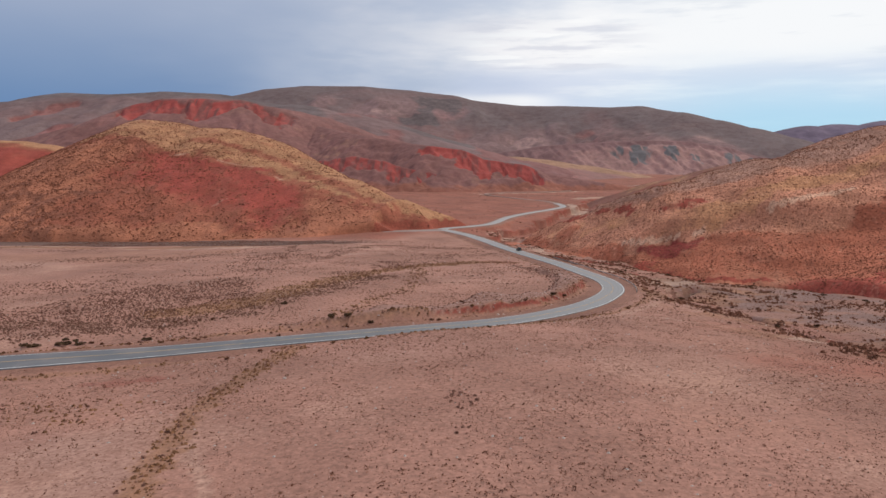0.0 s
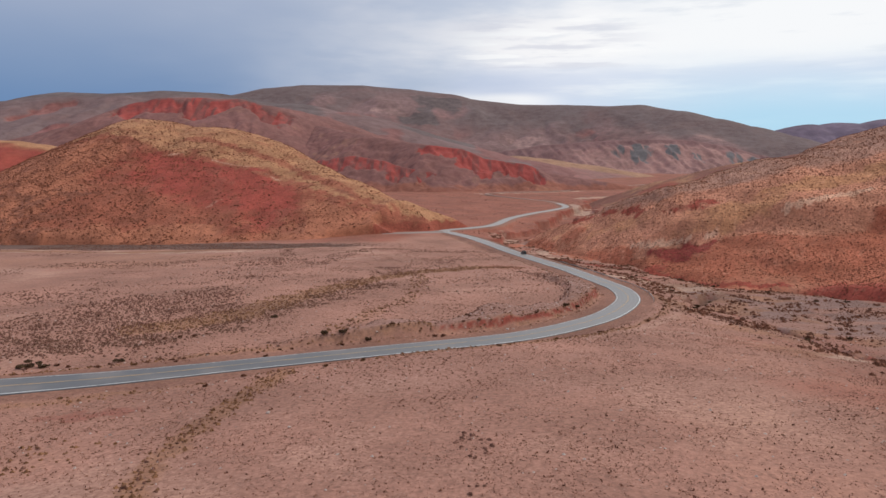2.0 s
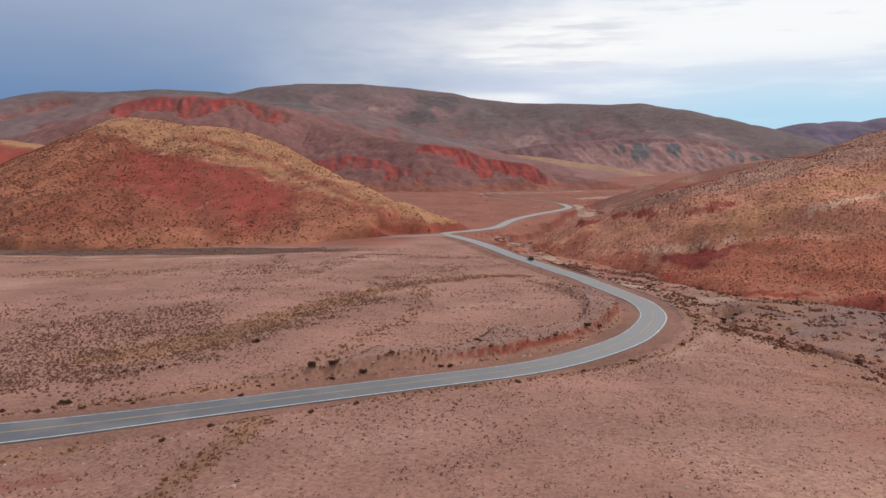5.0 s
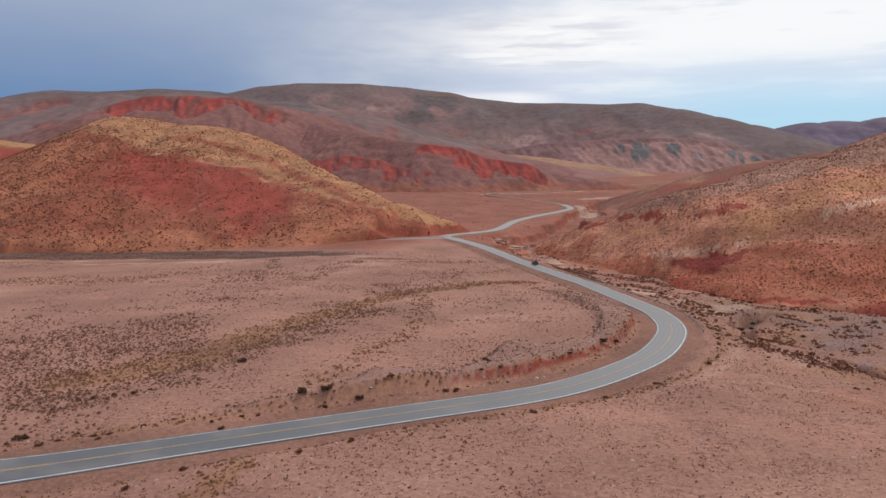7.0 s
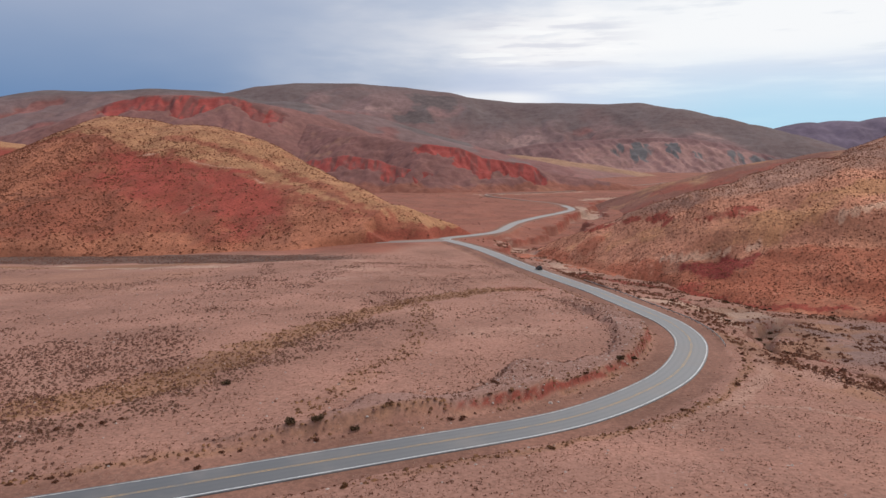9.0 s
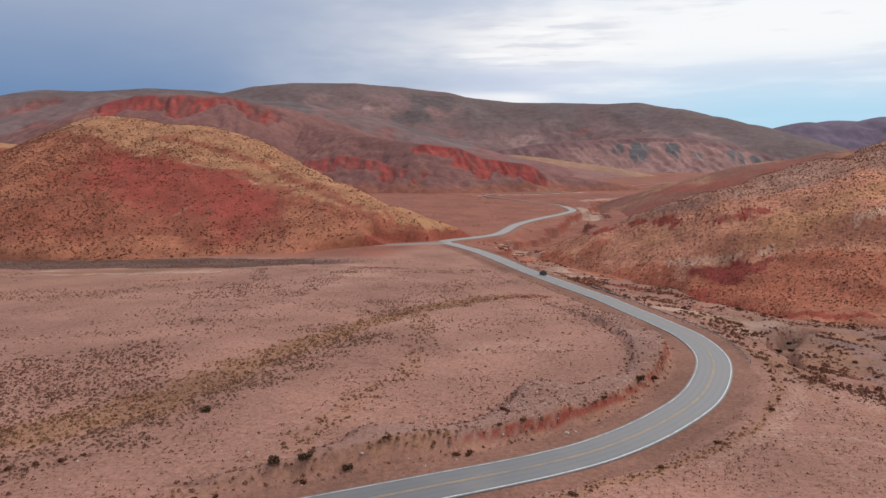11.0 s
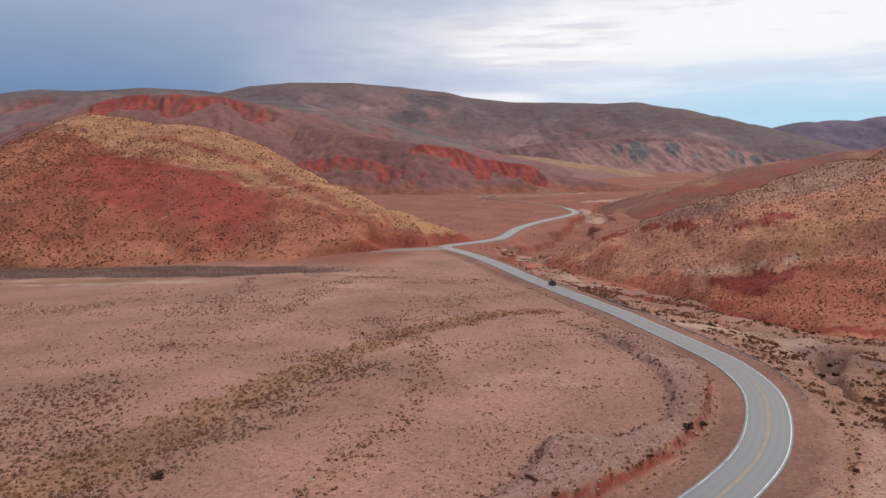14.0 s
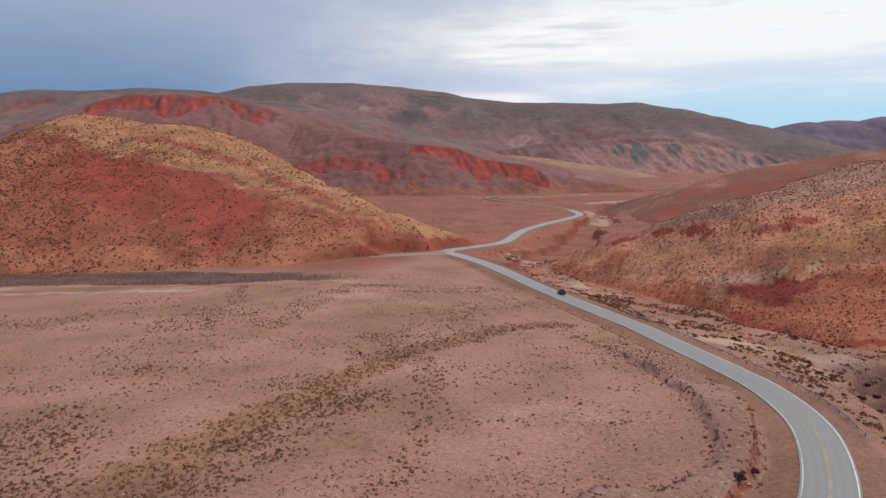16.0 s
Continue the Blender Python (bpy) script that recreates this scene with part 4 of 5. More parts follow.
for label, crest_line, seed, scarps, shades in (
        ("dark red eroded clay bluff below a brown spur", [(-290, 1310, 6), (-243, 1300, 22), (-199, 1290, 36), (-149, 1285, 43), (-102, 1270, 36), (-57, 1250, 23), (-17, 1235, 17), (22, 1220, 0), (72, 1200, -14)], 240,
         [([(-230, 1280), (-190, 1268), (-149, 1264), (-102, 1248), (-57, 1232), (-17, 1220)], 27), ([(-75, 1215), (-20, 1205), (25, 1203), (72, 1190)], 15)], (0.78, 0.6)),
        ("brown spur with bright red eroded clay badlands", [(-300, 1680, 118), (-215, 1540, 98), (-140, 1440, 82), (-64, 1400, 70), (-11, 1325, 62), (33, 1325, 57), (61, 1318, 43), (98, 1312, 37), (144, 1304, 31), (167, 1300, 18), (217, 1297, 11), (274, 1300, 2), (345, 1310, -8), (420, 1320, -16)], 250,
         [([(-15, 1312), (33, 1308), (61, 1298), (98, 1286), (150, 1282)], 24), ([(45, 1280), (78, 1262)], 19), ([(135, 1274), (172, 1264)], 18)], (1.3, 0.5))):
    # rill shade on the bare faces is coloured in as dark streaks
    mountain("badland", label, crest_line, 0.46, 7, 14, 34, seed, -420, 470, 1080, 1760, 320, 250, BAD,
             lambda x, y, z, d, run, bare: {"apron": step(-z + 22 * (fbm(x / 40, y / 40, 4, 246) - 0.5), -4, 11), "red": shades[0] * bare * (0.30 + 1.2 * fbm(x / 7, y / 16, 4, 241, 0.6)), "tan": 0.3 * patches(x, y, 34, 242, 0.54, 0.66) * (1 - bare), "dark": np.maximum(shades[1] * bare * step(fbm(x / 7, d / 60, 3, 244), 0.48, 0.62), 0.3 * patches(x, y, 45, 245, 0.5, 0.64) * (1 - bare))}, 3, "badlands", 9.0, scarps, 0.3)
mountain("hill", "low tan grassy hill at the valley's far end", [(60, 1990, 40), (130, 2005, 47), (208, 2005, 47), (270, 2005, 41), (380, 2005, 26), (475, 2005, 10), (560, 2005, -4)],
         0.22, 12, 8, 60, 260, -60, 680, 1700, 2400, 130, 100, CLIFF,
         lambda x, y, z, d, run, bare: {"slate": 0 * z, "top": 0 * z, "red": 0.5 * step(d, 60, 120), "tan": 1.1 * (1 - step(d, 70, 140))}, 10, "hill")
mountain("cliff", "slate-grey and pink eroded cliff band below the mountain", [(120, 2520, 50), (239, 2505, 67), (355, 2505, 87), (472, 2505, 95), (589, 2505, 103), (725, 2505, 108), (861, 2505, 105), (979, 2505, 86), (1098, 2505, 56), (1217, 2505, 33), (1400, 2480, 5)],
         0.40, 12, 30, 66, 270, 0, 1560, 2180, 3000, 330, 160, CLIFF,
         lambda x, y, z, d, run, bare: {"slate": 1.0 * np.maximum.reduce([blot(x, y, 650, 2418, 66, 50, 271), blot(x, y, 778, 2405, 30, 52, 274, 10), blot(x, y, 849, 2390, 17, 55, 275), 0.8 * blot(x, y, 985, 2410, 34, 45, 276), 0.8 * blot(x, y, 1130, 2430, 120, 50, 277)]) * step(fbm(x / 16, y / 70, 4, 278), 0.26, 0.48), "red": 0.25 * patches(x, y, 90, 272), "tan": 0 * z, "top": 1.2 * np.maximum(1 - step(d + 60 * (fbm(run / 40, d / 60, 3, 273) - 0.5), 20, 55), 1 - step(x, 330, 520))}, 8, "cliff", 13.0, (), 0.34)
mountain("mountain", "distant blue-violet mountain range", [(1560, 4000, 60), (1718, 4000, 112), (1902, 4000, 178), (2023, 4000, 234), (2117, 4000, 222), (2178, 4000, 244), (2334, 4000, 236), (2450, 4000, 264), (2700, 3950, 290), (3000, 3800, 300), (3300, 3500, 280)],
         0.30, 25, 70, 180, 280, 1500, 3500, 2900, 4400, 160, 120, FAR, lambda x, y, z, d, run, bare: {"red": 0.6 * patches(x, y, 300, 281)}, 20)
mountain("hill", "red hill with a tan crest", [(-1100, 960, 20), (-900, 990, 45), (-756, 1005, 50), (-663, 1005, 58), (-601, 1005, 61), (-570, 1005, 60), (-539, 1005, 56), (-508, 1005, 48), (-471, 1005, 30), (-430, 1005, 5)],
         0.40, 10, 10, 45, 290, -1180, -380, 800, 1240, 160, 100, WEST,
         lambda x, y, z, d, run, bare: {"red": 0.9 * step(d, 26, 42), "tan": 1 - step(d + 16 * (fbm(x / 30, y / 30, 3, 291) - 0.5), 16, 34), "pale": 0 * z, "orange": 0 * z, "dark": 0.3 * patches(x, y, 30, 292), "cut": 0 * z}, 10, "hill")


# ---- the road ----
def asphalt_mat():
    m, nt, bsdf = material("worn_asphalt")
    pos = nt.nodes.new("ShaderNodeNewGeometry").outputs["Position"]
    wheel = nt.nodes.new("ShaderNodeAttribute")
    wheel.attribute_name = "wheel"
    age = nt.nodes.new("ShaderNodeAttribute")
    age.attribute_name = "age"
    big, small = link_noise(nt, pos, 0.12, 4), link_noise(nt, pos, 9.0, 4, 0.7)
    col = link_mix(nt, age.outputs["Fac"], (0.105, 0.107, 0.116), (0.262, 0.256, 0.255))
    col = link_mix(nt, link_math(nt, "MULTIPLY", link_math(nt, "MULTIPLY", wheel.outputs["Fac"], age.outputs["Fac"]), 0.55), col, (0.36, 0.345, 0.335))
    # lighter tone further along the road
    dust = nt.nodes.new("ShaderNodeAttribute")
    dust.attribute_name = "dust"
    col = link_mix(nt, link_math(nt, "MULTIPLY", dust.outputs["Fac"], 0.75), col, (0.42, 0.375, 0.35))
    col = link_mix(nt, link_range(nt, big, 0.45, 0.7, 0.0, 0.35), col, (0.30, 0.255, 0.23))
    col = link_mix(nt, link_range(nt, small, 0.3, 0.7, 0.0, 0.3), col, (0.10, 0.10, 0.10))
    nt.links.new(col, bsdf.inputs["Base Color"])
    bsdf.inputs["Roughness"].default_value = 0.72
    b = nt.nodes.new("ShaderNodeBump")
    b.inputs["Strength"].default_value, b.inputs["Distance"].default_value = 0.3, 0.01
    nt.links.new(small, b.inputs["Height"])
    nt.links.new(b.outputs[0], bsdf.inputs["Normal"])
    return m


def worn_paint(name, colour, wear):
    m, nt, bsdf = material(name)
    pos = nt.nodes.new("ShaderNodeNewGeometry").outputs["Position"]
    n = link_noise(nt, pos, 0.35, 6, 0.7)
    nt.links.new(link_mix(nt, link_range(nt, n, 0.5 - wear * 0.2, 0.9 - wear * 0.3), colour, (0.24, 0.225, 0.21)), bsdf.inputs["Base Color"])
    bsdf.inputs["Roughness"].default_value = 0.7
    return m


ASPHALT, WHITE, FADED, YELLOW = asphalt_mat(), worn_paint("white_road_paint", (0.74, 0.73, 0.72), 0.3), worn_paint("faded_road_paint", (0.68, 0.65, 0.62), 0.55), worn_paint("yellow_road_paint", (0.50, 0.325, 0.165), 0.55)
LINE = curve(ROAD_PLAN, 2.0)
LINE = np.column_stack([LINE, np.interp(LINE[:, 1], ROAD_Y, ROAD_Z)])
LINE[:, 2] = np.convolve(np.pad(LINE[:, 2], 8, "edge"), np.ones(17) / 17, "valid")
TANGENT = np.gradient(LINE[:, :2], axis=0)
TANGENT /= np.linalg.norm(TANGENT, axis=1)[:, None]
RIGHT = np.column_stack([TANGENT[:, 1], -TANGENT[:, 0]])
RUN = np.concatenate([[0], np.cumsum(np.linalg.norm(np.diff(LINE[:, :2], axis=0), axis=1))])


def ribbon(name, offsets, heights, mat, parent, attrs=None, cut=None, label=""):
    keep = np.ones(len(LINE), bool) if cut is None else (RUN >= cut[0]) & (RUN <= cut[1])
    base, right = LINE[keep], RIGHT[keep]
    wide = 1 + 0.42 * (1 - step(RUN[keep], 255, 318))[:, None]
    rows = [np.column_stack([base[:, :2] + right * o * wide, base[:, 2] + h + 1.2 * step(RUN[keep], 1150, 1450)]) for o, h in zip(offsets, heights)]
    verts = np.stack(rows, 1).reshape(-1, 3)
    n, k = len(base), len(offsets)
    i = np.arange(n * k).reshape(n, k)
    quads = np.stack([i[:-1, :-1], i[:-1, 1:], i[1:, 1:], i[1:, :-1]], -1).reshape(-1, 4)
    ob = new(name, mesh_of(name, verts, quads, mat, False, attrs(RUN[keep]) if attrs else None))
    ob.parent = parent
    return tagged(ob, label)


def camber(o):
    return 0.10 - 0.018 * abs(o)


ROAD_END = float(np.interp(900, LINE[:, 1][np.argmax(LINE[:, 1] > 700):], RUN[np.argmax(LINE[:, 1] > 700):]))
cross = [-3.75, -3.7, -2.95, -2.3, -1.65, -1.0, -0.4, 0, 0.4, 1.0, 1.65, 2.3, 2.95, 3.7, 3.75]
tracks = np.array([0, 0, 0.1, 0.9, 0.2, 0.9, 0.1, 0, 0.1, 0.9, 0.2, 0.9, 0.1, 0, 0])
road = ribbon("road", cross, [camber(o) - (0.35 if abs(o) > 3.72 else 0) for o in cross], ASPHALT, None,
              lambda run: {"wheel": 0.7 * np.tile(tracks, len(run)), "age": np.repeat(0.12 + 0.8 * step(run, 300, 430) + 0.05 * step(run, 560, 700), len(cross)), "dust": np.repeat(step(run, 560, 800), len(cross))}, (0, ROAD_END))
tagged(road, "winding two-lane grey asphalt road with worn paint", "road", kind="structure")
ribbon("edge_line", [3.26, 3.44], [camber(3.26) + 0.012, camber(3.44) + 0.012], WHITE, road, None, (0, 760))
ribbon("edge_line", [-3.42, -3.27], [camber(3.42) + 0.012, camber(3.27) + 0.012], FADED, road, None, (0, 700))
for o in (-0.21, 0.07):
    ribbon("centre_line", [o, o + 0.14], [camber(o) + 0.014, camber(o) + 0.014], YELLOW, road, None, (0, 640))

GRAVEL = earth("grey_gravel", (0.315, 0.245, 0.220), (), 0.08, 1.2, 0.5, 0.3)
far_road = ribbon("far_road", [-1.9, -1.8, 0, 1.8, 1.9], [-0.4, 0.15, 0.2, 0.15, -0.4], earth("pale_far_road", (0.38, 0.255, 0.210), (), 0.02, 0.3, 0.5, 0.25), None, None, (ROAD_END, 2200))
tagged(far_road, "pale road running on along the far valley floor", "road", kind="structure")
track_pts = [(p[0], p[1]) for p in TRACK]
tn = np.gradient(np.array(track_pts), axis=0)
tn /= np.linalg.norm(tn, axis=1)[:, None]
tverts = []
for k, (p, t) in enumerate(zip(track_pts, tn)):
    half = 10.5 - 6.5 * k / len(track_pts)
    wob = float(fbm(np.array(p[0] / 6), np.array(p[1] / 6), 2, 301)) * 1.6
    for f in (-1.0, -0.5, 0.0, 0.5, 1.0):
        tverts.append((p[0] + t[1] * f * (half + wob), p[1] - t[0] * f * (half + wob), -12.66 + 0.08 * (1 - abs(f)) - (0.4 if abs(f) == 1 else 0)))
ti = np.arange(len(tverts)).reshape(-1, 5)
tquads = np.stack([ti[:-1, :-1], ti[:-1, 1:], ti[1:, 1:], ti[1:, :-1]], -1).reshape(-1, 4)
tagged(new("gravel_track", mesh_of("gravel_track", tverts, tquads, GRAVEL, True)), "pale grey gravel turn-off below a red cutting", "track", kind="structure")

# ---- guard rail on the outside of the bend ----
STEEL = plain_mat("galvanised_steel", (0.34, 0.34, 0.33), 0.45, 0.7, 0.2, 2.0)
POST_STEEL = plain_mat("dull_steel_post", (0.22, 0.20, 0.19), 0.6, 0.5, 0.2, 4.0)
rail = new("guard_rail")
tagged(rail, "weathered galvanised guard rail along the bend's gravel shoulder", "guard rail")


def rail_place(run, off=7.5, high=0.0):
    p = [np.interp(run, RUN, LINE[:, i]) for i in range(3)]
    r = [np.interp(run, RUN, RIGHT[:, i]) for i in range(2)]
    x, y = p[0] + r[0] * off, p[1] + r[1] * off
    return Vector((x, y, float(ground(np.array(x), np.array(y), False)) + high)), Vector((r[0], r[1], 0))


RAIL_FROM, RAIL_TO = 446.0, 566.0
profile = [(0.00, 0.42), (-0.07, 0.46), (-0.07, 0.53), (0.00, 0.57), (-0.07, 0.62), (-0.07, 0.70), (0.00, 0.74), (0.015, 0.74), (0.015, 0.42)]
at = RAIL_FROM
while at < RAIL_TO:
    bm = bmesh.new()
    rings = []
    for s in (at, at + 2.0, at + 4.05):
        c, r = rail_place(s)
        rings.append([bm.verts.new(c + r * a + Vector((0, 0, h))) for a, h in profile])
    for a, b in zip(rings, rings[1:]):
        for k in range(len(profile)):
            bm.faces.new((a[k], a[(k + 1) % len(profile)], b[(k + 1) % len(profile)], b[k]))
    for ring in (rings[0], rings[-1]):
        bm.faces.new(ring)
    part("beam", bm, STEEL, rail)
    at += 4.0
bm = bmesh.new()
for dx_, dy_, sx, sy in ((-0.07, 0, 0.03, 0.09), (0.07, 0, 0.03, 0.09), (0, 0, 0.14, 0.025)):
    bmesh.ops.create_cube(bm, size=1, matrix=Matrix.Translation((dx_, dy_, 0.2)) @ Matrix.Diagonal((sx, sy, 1.05, 1)))
post_mesh = part("post", bm, POST_STEEL, rail)
at, first = RAIL_FROM + 0.3, True
while at < RAIL_TO + 4:
    c, r = rail_place(at, 7.62)
    ob = post_mesh if first else new("post", post_mesh.data)
    ob.parent, first = rail, False
    ob.matrix_basis = Matrix.Translation(c) @ Matrix.Rotation(math.atan2(r.y, r.x), 4, "Z")
    at += 4.0

# ---- the car ----
CAR_PAINT = plain_mat("dark_grey_car_paint", (0.030, 0.034, 0.036), 0.3, 0.3, 0.1, 1.0)
GLASS_DARK = plain_mat("tinted_glass", (0.015, 0.018, 0.02), 0.08, 0.0, 0.05, 1.0)
RUBBER = plain_mat("tyre_rubber", (0.018, 0.018, 0.018), 0.85, 0.0, 0.2, 6.0)
ALLOY = plain_mat("wheel_alloy", (0.30, 0.30, 0.30), 0.4, 0.8, 0.1, 4.0)
LAMP_RED = plain_mat("red_lamp_glass", (0.25, 0.012, 0.01), 0.2, 0.0, 0.05, 4.0)
LAMP_CLEAR = plain_mat("clear_lamp_glass", (0.55, 0.56, 0.56), 0.15, 0.0, 0.05, 4.0)
PLASTIC = plain_mat("black_plastic", (0.025, 0.025, 0.026), 0.6, 0.0, 0.2, 5.0)
CARGO = plain_mat("brown_canvas_load", (0.11, 0.055, 0.032), 0.9, 0.0, 0.3, 3.0)


def loft(sections, mat, name, parent, bevel=0.0, label=""):
    """A closed body through cross-sections: lists of (x, y, z) rings."""
    bm = bmesh.new()
    rings = [[bm.verts.new(p) for p in ring] for ring in sections]
    for a, b in zip(rings, rings[1:]):
        for k in range(len(a)):
            bm.faces.new((a[k], a[(k + 1) % len(a)], b[(k + 1) % len(a)], b[k]))
    bm.faces.new(list(reversed(rings[0])))
    bm.faces.new(rings[-1])
    bmesh.ops.recalc_face_normals(bm, faces=bm.faces)
    if bevel:
        bmesh.ops.bevel(bm, geom=list(bm.edges), offset=bevel, segments=2, affect="EDGES")
    return part(name, bm, mat, parent, label)


def box_ring(y, half, z0, z1, top=None):
    top = half if top is None else top
    return [(-half, y, z0), (half, y, z0), (half * 1.0, y, (z0 + z1) / 2), (top, y, z1), (-top, y, z1), (-half * 1.0, y, (z0 + z1) / 2)]


def cylinder(name, radius, width, mat, parent, segments=24, label=""):
    bm = bmesh.new()
    bmesh.ops.create_cone(bm, cap_ends=True, segments=segments, radius1=radius, radius2=radius, depth=width, matrix=Matrix.Rotation(radians(90), 4, "Y"))
    edges = [e for e in bm.edges if len(e.link_faces) == 2 and any(len(f.verts) > 4 for f in e.link_faces)]
    bmesh.ops.bevel(bm, geom=edges, offset=width * 0.12, segments=2, affect="EDGES")
    return part(name, bm, mat, parent, label)


def slab(name, size, place, mat, parent, bevel=0.02, label=""):
    bm = bmesh.new()
    bmesh.ops.create_cube(bm, size=1, matrix=Matrix.Translation(place) @ Matrix.Diagonal((*size, 1)))
    bmesh.ops.bevel(bm, geom=list(bm.edges), offset=min(bevel, min(size) * 0.3), segments=2, affect="EDGES")
    return part(name, bm, mat, parent, label)


def off_roader(run, side):
    car = new("car")
    body = loft([box_ring(-2.25, 0.86, 0.45, 0.98, 0.82), box_ring(-2.15, 0.91, 0.36, 1.06, 0.87), box_ring(-0.9, 0.93, 0.34, 1.08, 0.88), box_ring(0.8, 0.93, 0.34, 1.08, 0.87),
                 box_ring(1.9, 0.91, 0.36, 1.00, 0.82), box_ring(2.22, 0.84, 0.44, 0.88, 0.76)], CAR_PAINT, "body", car, 0.03)
    cabin = loft([box_ring(-2.12, 0.84, 1.05, 1.07, 0.83), box_ring(-1.95, 0.83, 1.05, 1.70, 0.68), box_ring(-0.6, 0.84, 1.05, 1.76, 0.70), box_ring(0.25, 0.84, 1.05, 1.72, 0.68), box_ring(0.98, 0.82, 1.03, 1.06, 0.80)], CAR_PAINT, "cabin", car, 0.02)
    for s in (-1, 1):
        for y0, y1 in ((-1.75, -1.0), (-0.9, -0.1), (0.0, 0.55)):
            ob = slab("side_window", (0.02, y1 - y0, 0.42), (0, 0, 0), GLASS_DARK, cabin, 0.006)
            ob.matrix_basis = Matrix.Translation((s * 0.785, (y0 + y1) / 2, 1.37)) @ Matrix.Rotation(radians(-s * 13), 4, "Y")
        for y in (-1.4, 1.38):
            wheel = new("wheel")
            wheel.parent = car
            wheel.location = (s * 0.80, y, 0.37)
            cylinder("tyre", 0.37, 0.24, RUBBER, wheel)
            rim = cylinder("rim", 0.23, 0.05, ALLOY, wheel, 16)
            rim.location = (s * 0.11, 0, 0)
        slab("headlight", (0.34, 0.05, 0.16), (s * 0.60, 2.20, 0.80), LAMP_CLEAR, car)
        slab("tail_light", (0.13, 0.05, 0.30), (s * 0.78, -2.24, 0.92), LAMP_RED, car)
        slab("wing_mirror", (0.22, 0.10, 0.16), (s * 1.00, 0.62, 1.14), PLASTIC, car)
        slab("roof_bar", (0.05, 1.6, 0.06), (s * 0.60, -0.75, 1.80), PLASTIC, car)
    ob = slab("windscreen", (1.36, 0.02, 0.80), (0, 0, 0), GLASS_DARK, cabin, 0.006)
    ob.matrix_basis = Matrix.Translation((0, 0.66, 1.40)) @ Matrix.Rotation(radians(48), 4, "X")
    ob = slab("rear_window", (1.30, 0.02, 0.46), (0, 0, 0), GLASS_DARK, cabin, 0.006)
    ob.matrix_basis = Matrix.Translation((0, -2.06, 1.42)) @ Matrix.Rotation(radians(-14), 4, "X")
    slab("front_bumper", (1.74, 0.16, 0.24), (0, 2.24, 0.50), PLASTIC, car, 0.05)
    slab("rear_bumper", (1.74, 0.16, 0.24), (0, -2.27, 0.50), PLASTIC, car, 0.05)
    slab("grille", (0.80, 0.04, 0.20), (0, 2.235, 0.78), PLASTIC, car)
    slab("spare_wheel_cover", (0.66, 0.16, 0.66), (0, -2.32, 0.95), PLASTIC, car, 0.05)
    slab("roof_rack", (1.24, 1.9, 0.05), (0, -0.75, 1.85), PLASTIC, car)
    slab("roof_load", (1.0, 0.9, 0.26), (0, -1.15, 2.0), CARGO, car, 0.09, "brown canvas-wrapped roof load")
    slab("roof_load", (0.8, 0.6, 0.20), (0.08, -0.3, 1.97), CARGO, car, 0.08, "brown canvas-wrapped roof load")
    p = np.array([np.interp(run, RUN, LINE[:, i]) for i in range(3)])
    t = np.array([np.interp(run, RUN, TANGENT[:, i]) for i in range(2)])
    rise = np.interp(run + 2, RUN, LINE[:, 2]) - np.interp(run - 2, RUN, LINE[:, 2])
    r = (t[1], -t[0])
    car.matrix_basis = Matrix.Translation((p[0] + r[0] * side, p[1] + r[1] * side, p[2] + camber(side) + 0.005)) @ Matrix.Rotation(math.atan2(-t[0], t[1]), 4, "Z") @ Matrix.Rotation(math.atan2(rise, 4), 4, "X")
    return tagged(car, "dark grey off-road car with a loaded roof rack on the asphalt", "car")


off_roader(602, 1.7)


# ---- scrub ----
def tufts(rng, centres, sizes, leaves, flat=0.75, droop=0.35):
    """Clumps of small leaves, one mesh: a clump a centre."""
    n = len(centres)
    theta = rng.uniform(0, 2 * np.pi, (n, leaves))
    up = rng.uniform(0.0, 1.0, (n, leaves)) ** 0.8
    ring = np.sqrt(1 - up * up * 0.9)
    rad = rng.uniform(0.2, 0.8, (n, leaves))
    c = np.stack([np.cos(theta) * ring * rad, np.sin(theta) * ring * rad, up * rad * flat + 0.06], -1)
    c *= sizes[:, None, None]
    c[..., 0] *= rng.uniform(0.8, 1.3, (n, 1))
    size = (sizes[:, None] * rng.uniform(0.45, 0.8, (n, leaves)))[..., None]
    a = rng.normal(size=(n, leaves, 3))
    a /= np.linalg.norm(a, axis=-1, keepdims=True)
    b = np.cross(a, rng.normal(size=(n, leaves, 3)))
    b /= np.linalg.norm(b, axis=-1, keepdims=True)
    c = c + centres[:, None, :]
    tri = np.stack([c - a * size * 0.5 - b * size * 0.42, c + a * size * 0.55 - b * size * 0.3, c + b * size * 0.6], 2).reshape(-1, 3)
    low = np.repeat(centres[:, 2] - 0.05, leaves * 3)
    tri[:, 2] = np.maximum(tri[:, 2], low)
    return tri, np.arange(len(tri)).reshape(-1, 3)


